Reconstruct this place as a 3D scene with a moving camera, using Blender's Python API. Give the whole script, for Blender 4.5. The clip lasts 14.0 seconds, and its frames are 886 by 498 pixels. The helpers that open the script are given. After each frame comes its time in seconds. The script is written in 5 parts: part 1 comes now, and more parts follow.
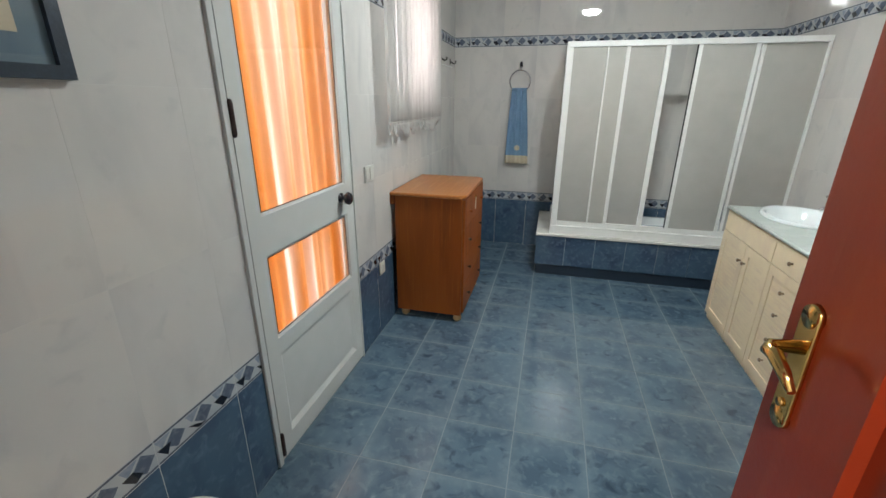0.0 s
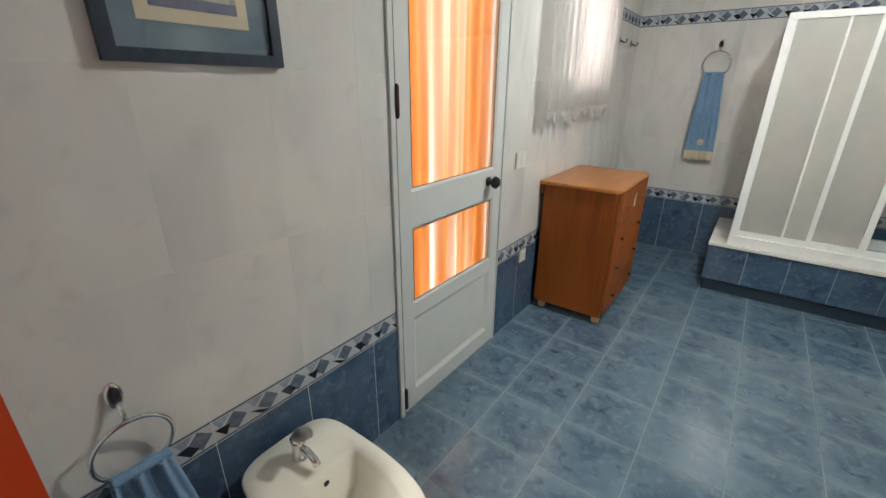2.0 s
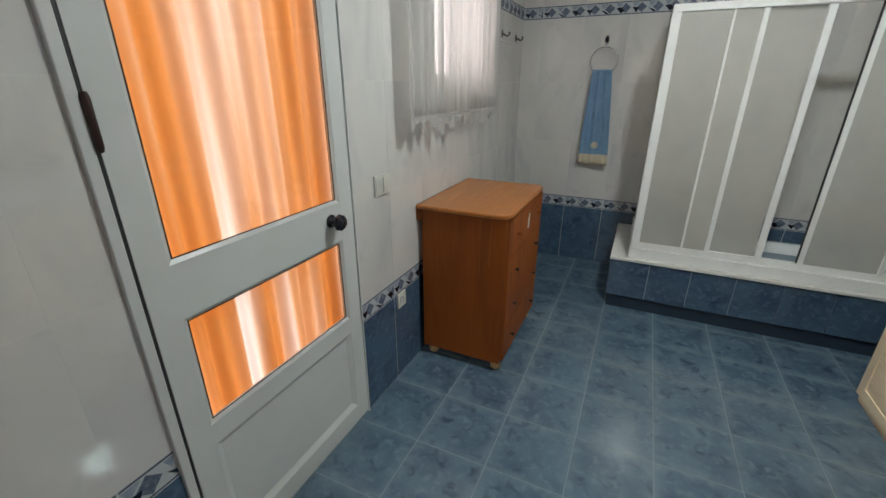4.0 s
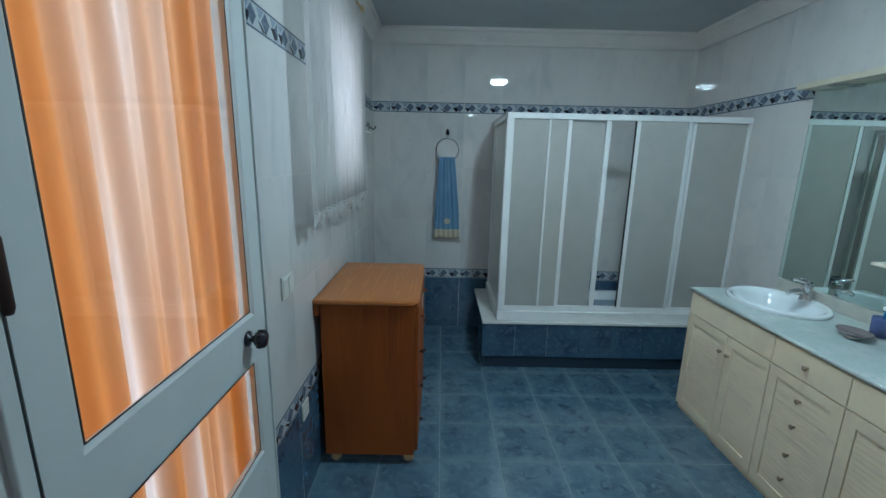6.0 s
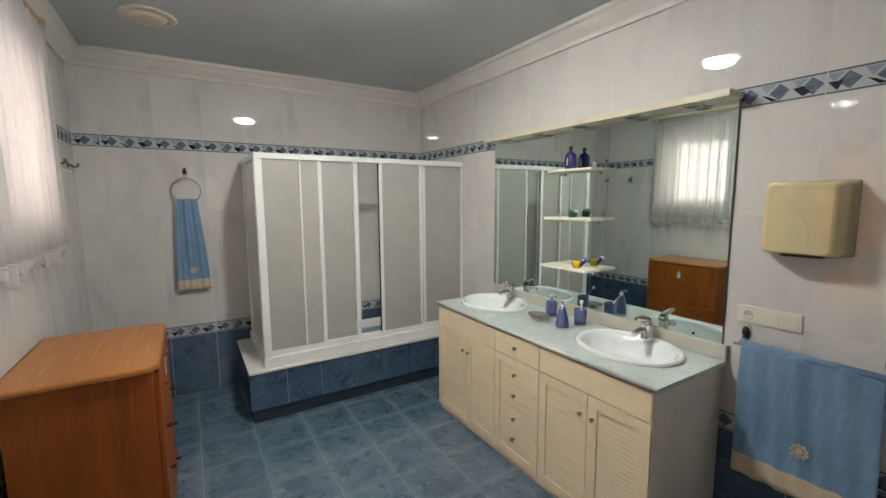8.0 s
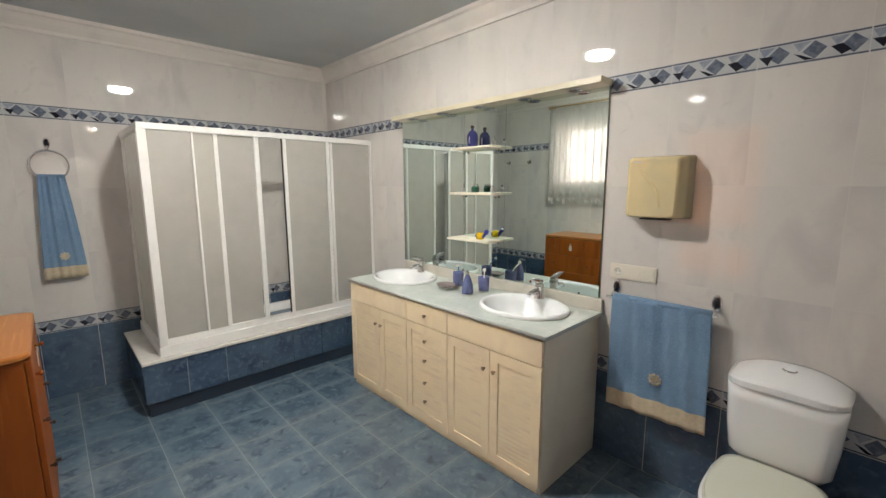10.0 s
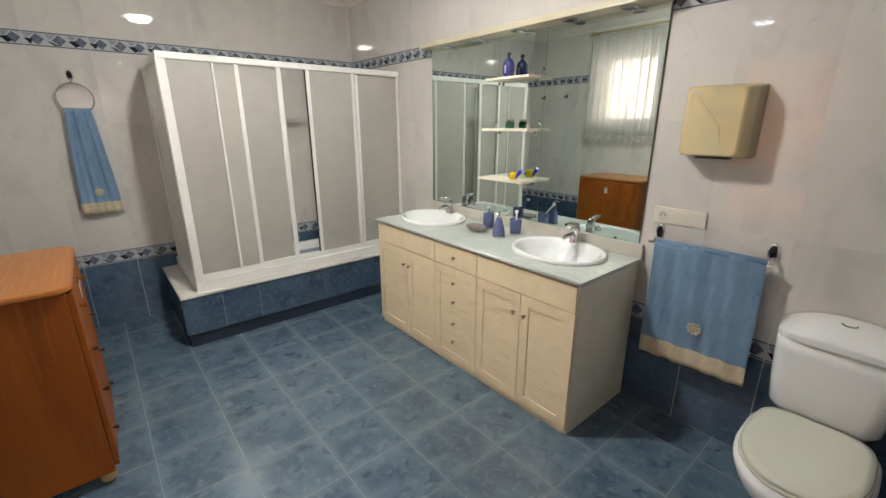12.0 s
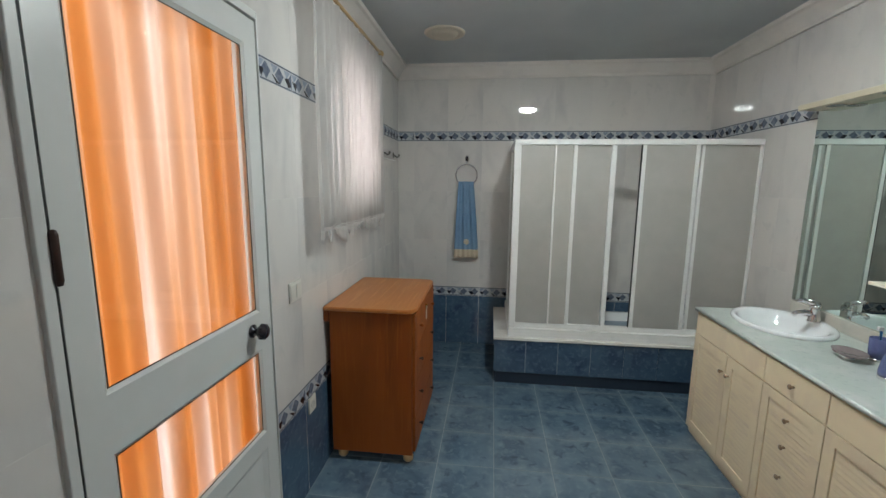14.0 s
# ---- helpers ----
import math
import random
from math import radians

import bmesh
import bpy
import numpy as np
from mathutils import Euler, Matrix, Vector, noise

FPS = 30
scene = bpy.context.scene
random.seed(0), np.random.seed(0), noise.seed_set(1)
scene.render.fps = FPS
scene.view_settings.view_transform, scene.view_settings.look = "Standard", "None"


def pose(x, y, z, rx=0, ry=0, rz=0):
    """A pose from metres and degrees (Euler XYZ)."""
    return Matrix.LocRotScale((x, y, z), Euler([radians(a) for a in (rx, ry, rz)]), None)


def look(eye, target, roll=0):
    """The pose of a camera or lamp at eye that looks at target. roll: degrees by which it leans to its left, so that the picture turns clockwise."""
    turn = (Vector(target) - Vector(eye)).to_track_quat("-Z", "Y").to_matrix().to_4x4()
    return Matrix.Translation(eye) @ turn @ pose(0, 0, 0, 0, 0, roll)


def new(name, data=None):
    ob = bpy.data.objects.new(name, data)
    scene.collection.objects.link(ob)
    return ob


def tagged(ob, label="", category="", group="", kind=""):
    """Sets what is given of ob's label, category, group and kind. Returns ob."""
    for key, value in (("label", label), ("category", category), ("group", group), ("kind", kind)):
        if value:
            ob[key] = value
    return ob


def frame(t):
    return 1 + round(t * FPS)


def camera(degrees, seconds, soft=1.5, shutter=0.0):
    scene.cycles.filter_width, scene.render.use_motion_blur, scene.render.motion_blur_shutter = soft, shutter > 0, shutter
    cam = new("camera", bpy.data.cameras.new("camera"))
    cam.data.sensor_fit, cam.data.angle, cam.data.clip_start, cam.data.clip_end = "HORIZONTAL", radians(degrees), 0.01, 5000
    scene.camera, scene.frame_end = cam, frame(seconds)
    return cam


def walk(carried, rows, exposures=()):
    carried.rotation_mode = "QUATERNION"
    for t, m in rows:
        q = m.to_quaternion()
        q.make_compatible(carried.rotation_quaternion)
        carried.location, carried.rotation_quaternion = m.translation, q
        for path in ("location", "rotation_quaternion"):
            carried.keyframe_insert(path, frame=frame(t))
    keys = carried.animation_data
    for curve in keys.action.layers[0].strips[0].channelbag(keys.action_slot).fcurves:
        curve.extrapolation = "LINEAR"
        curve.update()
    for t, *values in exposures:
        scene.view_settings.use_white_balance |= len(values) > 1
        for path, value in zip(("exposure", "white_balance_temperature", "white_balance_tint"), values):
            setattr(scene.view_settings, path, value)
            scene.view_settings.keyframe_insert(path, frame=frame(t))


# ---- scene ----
cam = camera(93.8, 14.0)
# settings
SKY, SUN, GLOBE, WINDOW, HALL = 0.12, 2.9, 94.0, 2.4, 10.5
EXPOSURES = ((0.0, 1.95, 6500, 9), (1.5, 2.1, 6800, 10), (4.2, 1.5, 6500, 8), (6.5, 1.2, 4850, -7), (7.0, 1.25, 4980, -6), (7.5, 1.43, 6150, 5), (8.2, 1.85, 7100, 14), (10.5, 2.1, 7300, 16), (12.5, 2.0, 7200, 14), (14.0, 1.5, 6500, 9))
# end
PATH = [
    (0, (0.338, 0.193, 1.529), (-0.124, 2.019, 0.856), 0.4),
    (0.5, (0.388, 0.306, 1.52), (-0.446, 1.992, 0.84), 0.1),
    (1, (0.355, 0.231, 1.521), (-0.675, 1.794, 0.817), 0.2),
    (1.5, (0.37, 0.159, 1.522), (-0.74, 1.661, 0.805), 0.2),
    (2, (0.415, 0.206, 1.52), (-0.693, 1.704, 0.792), 0.4),
    (2.5, (0.435, 0.338, 1.529), (-0.655, 1.848, 0.799), 0.3),
    (3, (0.353, 0.518, 1.541), (-0.691, 2.056, 0.805), 0.3),
    (3.5, (0.258, 0.723, 1.54), (-0.683, 2.328, 0.805), 0.1),
    (4, (0.344, 0.903, 1.545), (-0.44, 2.588, 0.807), 0.1),
    (4.2, (0.329, 0.937, 1.526), (-0.366, 2.663, 0.793), 0.3),
    (6.3, (-0.094, 0.837, 1.662), (0.048, 2.797, 1.293), 0.9),
    (6.5, (-0.080, 0.836, 1.670), (0.153, 2.794, 1.335), 0.6),
    (7, (-0.072, 0.823, 1.661), (0.443, 2.737, 1.395), 0.3),
    (7.5, (-0.067, 0.785, 1.648), (0.739, 2.600, 1.408), 0.0),
    (8.2, (-0.016, 0.717, 1.634), (1.094, 2.362, 1.392), -0.4),
    (10.3, (-0.072, 0.635, 1.551), (1.300, 2.053, 1.220), -0.1),
    (10.5, (-0.074, 0.633, 1.538), (1.294, 2.044, 1.170), 0.0),
    (11, (-0.070, 0.631, 1.524), (1.281, 2.029, 1.053), -0.1),
    (11.5, (-0.049, 0.646, 1.520), (1.267, 2.044, 0.962), 0.0),
    (12, (-0.027, 0.724, 1.548), (1.202, 2.192, 0.969), -0.1),
    (12.5, (-0.016, 0.836, 1.601), (1.013, 2.466, 1.070), -0.3),
    (13, (0.050, 0.894, 1.670), (0.745, 2.714, 1.222), -0.1),
    (13.5, (0.142, 0.828, 1.668), (0.373, 2.782, 1.309), 0.2),
    (14, (0.226, 0.641, 1.635), (0.000, 2.603, 1.323), 0.6),
]
walk(cam, [(t, look(eye, target, roll)) for t, eye, target, roll in PATH], EXPOSURES)

# ---- world, sun, lamps ----
world = bpy.data.worlds.new("sky")
scene.world = world
world.use_nodes = True
wn = world.node_tree.nodes
sky = wn.new("ShaderNodeTexSky")
sky.sky_type, sky.sun_disc = "NISHITA", False
sky.sun_elevation, sky.sun_rotation = radians(29), radians(-80)
wn["Background"].inputs["Strength"].default_value = SKY
world.node_tree.links.new(sky.outputs[0], wn["Background"].inputs["Color"])


def lamp(name, kind, m, energy, color, **values):
    data = bpy.data.lights.new(name, kind)
    data.energy, data.color = energy, color
    for key, value in values.items():
        if key == "angle":
            data.angle = value
        elif key == "size":
            data.shape, data.size = "DISK", value
        elif key == "rect":
            data.shape, data.size, data.size_y = "RECTANGLE", value[0], value[1]
    ob = new(name, data)
    ob.matrix_world = m
    return ob


lamp("sun", "SUN", look((-6, 1.2, 3.4), (0, 2.2, 0)), SUN, (1, 0.93, 0.84), angle=0.009)
# added fill from the passage, for the mahogany door and the cabinet end
lamp("hall_lamp_light", "AREA", pose(0.30, -0.95, 2.66), HALL, (1.0, 0.98, 0.93), size=0.22)
lamp("window_daylight", "AREA", look((-1.04, 3.375, 1.945), (0.5, 3.375, 1.945)), WINDOW, (0.95, 0.97, 1.0), rect=(0.70, 0.76))


# ---- materials ----
def mat(name, color, rough=0.5, metal=0.0, coat=0.0, grain=None, bump=0.0, bump_scale=60.0, spec=0.5, ior=1.5):
    """A surface. grain: (scale, second colour, detail, low, high) for soft clouds of a second colour."""
    m = bpy.data.materials.new(name)
    m.use_nodes = True
    nt = m.node_tree
    b = nt.nodes["Principled BSDF"]
    b.inputs["Base Color"].default_value = (*color, 1)
    b.inputs["Roughness"].default_value = rough
    b.inputs["Metallic"].default_value = metal
    b.inputs["Coat Weight"].default_value = coat
    b.inputs["Coat Roughness"].default_value = 0.06
    b.inputs["Specular IOR Level"].default_value = spec
    b.inputs["IOR"].default_value = ior
    tc = nt.nodes.new("ShaderNodeTexCoord")
    oi = nt.nodes.new("ShaderNodeObjectInfo")
    mul = nt.nodes.new("ShaderNodeVectorMath")
    mul.operation = "SCALE"
    mul.inputs[0].default_value = (37.0, 91.0, 53.0)
    nt.links.new(oi.outputs["Random"], mul.inputs["Scale"])
    add = nt.nodes.new("ShaderNodeVectorMath")
    nt.links.new(tc.outputs["Object"], add.inputs[0])
    nt.links.new(mul.outputs[0], add.inputs[1])
    m["coords"] = add.name
    if grain:
        layers = grain if isinstance(grain, list) else [grain]
        last = None
        for scale, color2, detail, low, high in layers:
            n = nt.nodes.new("ShaderNodeTexNoise")
            if isinstance(scale, tuple):
                mp = nt.nodes.new("ShaderNodeMapping")
                mp.inputs["Scale"].default_value = scale
                nt.links.new(add.outputs[0], mp.inputs[0])
                nt.links.new(mp.outputs[0], n.inputs["Vector"])
                n.inputs["Scale"].default_value = 1
            else:
                nt.links.new(add.outputs[0], n.inputs["Vector"])
                n.inputs["Scale"].default_value = scale
            n.inputs["Detail"].default_value = detail
            n.inputs["Distortion"].default_value = 0.6
            r = nt.nodes.new("ShaderNodeMapRange")
            r.inputs["From Min"].default_value, r.inputs["From Max"].default_value = low, high
            nt.links.new(n.outputs["Fac"], r.inputs["Value"])
            mix = nt.nodes.new("ShaderNodeMix")
            mix.data_type = "RGBA"
            if last is None:
                mix.inputs["A"].default_value = (*color, 1)
            else:
                nt.links.new(last, mix.inputs["A"])
            mix.inputs["B"].default_value = (*color2, 1)
            nt.links.new(r.outputs[0], mix.inputs["Factor"])
            last = mix.outputs["Result"]
        nt.links.new(last, b.inputs["Base Color"])
    if bump:
        n = nt.nodes.new("ShaderNodeTexNoise")
        n.inputs["Scale"].default_value, n.inputs["Detail"].default_value = bump_scale, 3
        nt.links.new(add.outputs[0], n.inputs["Vector"])
        bp = nt.nodes.new("ShaderNodeBump")
        bp.inputs["Strength"].default_value, bp.inputs["Distance"].default_value = bump, 0.002
        nt.links.new(n.outputs["Fac"], bp.inputs["Height"])
        nt.links.new(bp.outputs[0], b.inputs["Normal"])
    return m


def worn_rim(m, color, inner, outer):
    """A paler printed rim round each square tile, broken up by its clouding."""
    nt = m.node_tree
    b = nt.nodes["Principled BSDF"]
    base = b.inputs["Base Color"].links[0].from_socket
    tc, sep, top, mix = (nt.nodes.new(k) for k in ("ShaderNodeTexCoord", "ShaderNodeSeparateXYZ", "ShaderNodeMath", "ShaderNodeMix"))
    nt.links.new(tc.outputs["Object"], sep.inputs[0])
    top.operation = "MAXIMUM"
    for k, axis in enumerate("XY"):
        a = nt.nodes.new("ShaderNodeMath")
        a.operation = "ABSOLUTE"
        nt.links.new(sep.outputs[axis], a.inputs[0])
        nt.links.new(a.outputs[0], top.inputs[k])
    n, wobble, r = nt.nodes.new("ShaderNodeTexNoise"), nt.nodes.new("ShaderNodeMath"), nt.nodes.new("ShaderNodeMapRange")
    n.inputs["Scale"].default_value, n.inputs["Detail"].default_value = 16.0, 4.0
    nt.links.new(nt.nodes[m["coords"]].outputs[0], n.inputs["Vector"])
    wobble.operation, wobble.inputs[1].default_value = "MULTIPLY_ADD", 0.09
    nt.links.new(n.outputs["Fac"], wobble.inputs[0])
    nt.links.new(top.outputs[0], wobble.inputs[2])
    r.inputs["From Min"].default_value, r.inputs["From Max"].default_value, r.inputs["To Max"].default_value = inner + 0.045, outer + 0.045, 0.55
    nt.links.new(wobble.outputs[0], r.inputs["Value"])
    mix.data_type = "RGBA"
    mix.inputs["B"].default_value = (*color, 1)
    nt.links.new(base, mix.inputs["A"])
    nt.links.new(r.outputs[0], mix.inputs["Factor"])
    nt.links.new(mix.outputs["Result"], b.inputs["Base Color"])


def sheer(name, color, clear, rough=0.9, gloss=0.0, fold_light=None, spread=0.6):
    """Cloth or frosted pane: part of the light goes straight through, the rest is spread."""
    m = bpy.data.materials.new(name)
    m.use_nodes = True
    nt = m.node_tree
    nt.nodes.remove(nt.nodes["Principled BSDF"])
    out = nt.nodes["Material Output"]
    d, t, c = (nt.nodes.new("ShaderNodeBsdf" + k) for k in ("Diffuse", "Translucent", "Transparent"))
    tc = nt.nodes.new("ShaderNodeTexCoord")
    n = nt.nodes.new("ShaderNodeTexNoise")
    n.inputs["Scale"].default_value, n.inputs["Detail"].default_value = 9, 4
    nt.links.new(tc.outputs["Object"], n.inputs["Vector"])
    mx = nt.nodes.new("ShaderNodeMix")
    mx.data_type = "RGBA"
    mx.inputs["A"].default_value = (*color, 1)
    mx.inputs["B"].default_value = (*(fold_light or [v * 0.85 for v in color]), 1)
    # upright pale bands in the cloth colour, painting sunlight caught by the folds
    if fold_light:
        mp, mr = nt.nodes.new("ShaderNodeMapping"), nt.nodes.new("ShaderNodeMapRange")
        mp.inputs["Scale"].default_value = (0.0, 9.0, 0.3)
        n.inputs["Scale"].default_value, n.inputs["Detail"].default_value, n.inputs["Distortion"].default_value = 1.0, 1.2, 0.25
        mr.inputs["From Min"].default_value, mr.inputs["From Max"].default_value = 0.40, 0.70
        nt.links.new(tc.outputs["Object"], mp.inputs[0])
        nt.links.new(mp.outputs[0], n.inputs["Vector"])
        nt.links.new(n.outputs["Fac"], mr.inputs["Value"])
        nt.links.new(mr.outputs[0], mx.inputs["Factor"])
    else:
        nt.links.new(n.outputs["Fac"], mx.inputs["Factor"])
    for s in (d, t):
        nt.links.new(mx.outputs["Result"], s.inputs["Color"])
    a, b = nt.nodes.new("ShaderNodeMixShader"), nt.nodes.new("ShaderNodeMixShader")
    a.inputs[0].default_value, b.inputs[0].default_value = spread, clear
    nt.links.new(d.outputs[0], a.inputs[1])
    nt.links.new(t.outputs[0], a.inputs[2])
    nt.links.new(a.outputs[0], b.inputs[1])
    nt.links.new(c.outputs[0], b.inputs[2])
    last = b
    if gloss:
        g = nt.nodes.new("ShaderNodeBsdfGlossy")
        g.inputs["Roughness"].default_value = rough
        last = nt.nodes.new("ShaderNodeMixShader")
        last.inputs[0].default_value = gloss
        nt.links.new(b.outputs[0], last.inputs[1])
        nt.links.new(g.outputs[0], last.inputs[2])
    nt.links.new(last.outputs[0], out.inputs["Surface"])
    return m


def glass(name, color=(1, 1, 1), rough=0.0):
    """Clear thin pane: straight through, with a mirror-like sheen by Fresnel."""
    m = bpy.data.materials.new(name)
    m.use_nodes = True
    nt = m.node_tree
    nt.nodes.remove(nt.nodes["Principled BSDF"])
    c, g, f, x = (nt.nodes.new("ShaderNode" + k) for k in ("BsdfTransparent", "BsdfGlossy", "LayerWeight", "MixShader"))
    p, q = nt.nodes.new("ShaderNodeMath"), nt.nodes.new("ShaderNodeMath")
    p.operation, q.operation = "POWER", "MULTIPLY_ADD"
    p.inputs[1].default_value, q.inputs[1].default_value, q.inputs[2].default_value = 4.0, 0.6, 0.03
    nt.links.new(f.outputs["Facing"], p.inputs[0])
    nt.links.new(p.outputs[0], q.inputs[0])
    c.inputs["Color"].default_value = (*color, 1)
    g.inputs["Roughness"].default_value = rough
    nt.links.new(q.outputs[0], x.inputs[0])
    nt.links.new(c.outputs[0], x.inputs[1])
    nt.links.new(g.outputs[0], x.inputs[2])
    nt.links.new(x.outputs[0], nt.nodes["Material Output"].inputs["Surface"])
    return m


def glow(name, color, strength):
    m = mat(name, color, 0.4)
    b = m.node_tree.nodes["Principled BSDF"]
    b.inputs["Emission Color"].default_value = (*color, 1)
    b.inputs["Emission Strength"].default_value = strength
    return m


M_LIGHT = mat("glazed_light_tile", (0.62, 0.595, 0.57), 0.012, ior=1.72, grain=[((5.0, 5.0, 2.2), (0.50, 0.488, 0.483), 4, 0.47, 0.76), (0.9, (0.65, 0.62, 0.585), 2, 0.5, 0.7), (11.0, (0.52, 0.51, 0.50), 5, 0.6, 0.85)], bump=0.0018, bump_scale=9)
M_BLUE = mat("glazed_blue_tile", (0.064, 0.112, 0.172), 0.12, spec=0.6, grain=[(5.0, (0.035, 0.06, 0.115), 4, 0.45, 0.7), (28.0, (0.10, 0.155, 0.23), 4, 0.52, 0.75)], bump=0.05, bump_scale=30)
M_FLOOR = mat("blue_floor_tile", (0.094, 0.148, 0.198), 0.135, spec=0.6, ior=1.62, grain=[(5.0, (0.056, 0.096, 0.140), 5, 0.42, 0.64), (24.0, (0.135, 0.198, 0.245), 5, 0.52, 0.78), (13.0, (0.036, 0.062, 0.096), 4, 0.56, 0.72)], bump=0.12, bump_scale=25)
worn_rim(M_FLOOR, (0.150, 0.210, 0.255), 0.115, 0.172)
M_GROUT = mat("pale_grout", (0.62, 0.61, 0.58), 0.8)
M_FGROUT = mat("floor_grout", (0.145, 0.195, 0.23), 0.8)
# blue taken down to near black: the recess shadow is in this colour
M_SKIRT = mat("skirting_shade_navy", (0.022, 0.036, 0.058), 0.4)
M_BGROUT = mat("blue_tile_grout", (0.24, 0.30, 0.36), 0.8)
M_BORDER = mat("border_tile_white", (0.45, 0.46, 0.48), 0.1, grain=(14.0, (0.38, 0.41, 0.45), 3, 0.45, 0.7))
M_BPALE = mat("border_print_pale_blue", (0.22, 0.26, 0.33), 0.1, grain=(40.0, (0.32, 0.355, 0.41), 3, 0.4, 0.7))
M_BMID = mat("border_print_slate", (0.095, 0.118, 0.165), 0.1, grain=(50.0, (0.17, 0.195, 0.245), 4, 0.45, 0.7))
M_BDARK = mat("border_print_black", (0.012, 0.013, 0.022), 0.1)
M_BLINE = mat("border_print_line", (0.10, 0.11, 0.14), 0.15)
M_CANOPY = mat("canopy_lacquer", (0.60, 0.54, 0.40), 0.3, grain=(5.0, (0.54, 0.48, 0.35), 3, 0.45, 0.7))
M_CEIL = mat("ceiling_paint", (0.50, 0.53, 0.54), 0.85, grain=(1.5, (0.45, 0.48, 0.50), 3, 0.4, 0.7), bump=0.1, bump_scale=90)
M_PLASTER = mat("plaster_moulding", (0.66, 0.62, 0.58), 0.6, grain=(4.0, (0.6, 0.57, 0.54), 3, 0.45, 0.7))
M_WALLPLAIN = mat("plain_wall", (0.55, 0.53, 0.5), 0.8, grain=(3.0, (0.48, 0.46, 0.44), 3, 0.4, 0.7))
M_WHITE = mat("white_lacquer", (0.57, 0.58, 0.56), 0.32, grain=(7.0, (0.60, 0.60, 0.585), 3, 0.45, 0.75), bump=0.03)
M_FRAME = mat("white_powder_coat", (0.80, 0.80, 0.78), 0.35, grain=(9.0, (0.74, 0.74, 0.72), 3, 0.5, 0.75))
M_CREAM = mat("cream_lacquer", (0.90, 0.745, 0.51), 0.38, grain=(5.0, (0.81, 0.65, 0.46), 3, 0.45, 0.7), bump=0.02)
M_CREAMSIDE = mat("cream_side", (0.80, 0.745, 0.62), 0.42, grain=(5.0, (0.74, 0.685, 0.565), 3, 0.45, 0.7))
M_TOP = mat("worktop_stone", (0.51, 0.56, 0.525), 0.12, spec=0.6, grain=[(6.0, (0.58, 0.61, 0.58), 4, 0.45, 0.65), (40.0, (0.42, 0.48, 0.46), 4, 0.58, 0.75)])
M_CERAMIC = mat("white_ceramic", (0.80, 0.82, 0.83), 0.08, coat=0.5)
M_BIDET = mat("cream_ceramic", (0.80, 0.76, 0.66), 0.1, coat=0.4)
M_SEAT = mat("ivory_seat", (0.64, 0.65, 0.56), 0.25)
M_MARBLE = mat("white_marble_slab", (0.72, 0.71, 0.67), 0.2, grain=[(5.0, (0.62, 0.61, 0.58), 5, 0.5, 0.7)])
M_CHROME = mat("chrome", (0.75, 0.75, 0.76), 0.08, 1.0)
M_STEEL = mat("brushed_steel", (0.5, 0.5, 0.5), 0.3, 1.0)
M_DARKSTEEL = mat("dark_steel", (0.16, 0.15, 0.14), 0.35, 1.0)
M_BRASS = mat("polished_brass", (0.75, 0.50, 0.18), 0.15, 1.0, grain=(30.0, (0.6, 0.38, 0.12), 3, 0.5, 0.7))
M_BLACK = mat("dark_bakelite", (0.018, 0.014, 0.02), 0.2)
M_BROWN = mat("dark_bronze", (0.04, 0.02, 0.015), 0.4, 0.3)
M_MIRROR = mat("mirror", (0.67, 0.77, 0.735), 0.004, 1.0)
M_EDGE = mat("mirror_edge", (0.18, 0.22, 0.2), 0.3)
M_BLUETOWEL = mat("blue_terry", (0.17, 0.285, 0.425), 0.95, grain=[(5.0, (0.13, 0.235, 0.37), 4, 0.4, 0.7), (150.0, (0.23, 0.36, 0.51), 3, 0.5, 0.8)], bump=0.9, bump_scale=420)
M_CREAMTOWEL = mat("cream_band", (0.60, 0.49, 0.35), 0.9, grain=(60.0, (0.5, 0.44, 0.3), 4, 0.4, 0.7), bump=0.8, bump_scale=300)
M_BEIGE = mat("beige_plastic", (0.66, 0.53, 0.30), 0.06, coat=0.4, spec=0.6, grain=(5.0, (0.56, 0.48, 0.29), 3, 0.45, 0.7))
M_PLATE = mat("ivory_plastic", (0.66, 0.63, 0.55), 0.3)
M_SWITCH = mat("pale_grey_plastic", (0.56, 0.55, 0.50), 0.35)
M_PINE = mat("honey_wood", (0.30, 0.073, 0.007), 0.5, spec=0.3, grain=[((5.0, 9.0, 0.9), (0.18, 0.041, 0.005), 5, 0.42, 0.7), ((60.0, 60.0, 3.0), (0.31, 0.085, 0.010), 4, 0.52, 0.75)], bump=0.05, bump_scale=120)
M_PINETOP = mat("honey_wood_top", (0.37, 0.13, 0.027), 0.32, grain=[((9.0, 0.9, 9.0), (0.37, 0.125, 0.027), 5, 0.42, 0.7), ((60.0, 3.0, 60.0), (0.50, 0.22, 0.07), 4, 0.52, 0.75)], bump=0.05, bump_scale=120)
M_KNOB = mat("pale_wood", (0.50, 0.34, 0.17), 0.4)
M_MAHOG = mat("mahogany", (0.30, 0.032, 0.009), 0.3, coat=0.2, grain=[((8.0, 8.0, 0.8), (0.20, 0.019, 0.006), 5, 0.42, 0.7), ((70.0, 70.0, 4.0), (0.30, 0.042, 0.012), 4, 0.55, 0.8)], bump=0.08, bump_scale=160)
M_PURPLE = mat("violet_ceramic", (0.10, 0.125, 0.27), 0.25, grain=(30.0, (0.13, 0.155, 0.31), 3, 0.4, 0.7))
M_BRUSH = mat("blue_plastic", (0.02, 0.16, 0.42), 0.3)
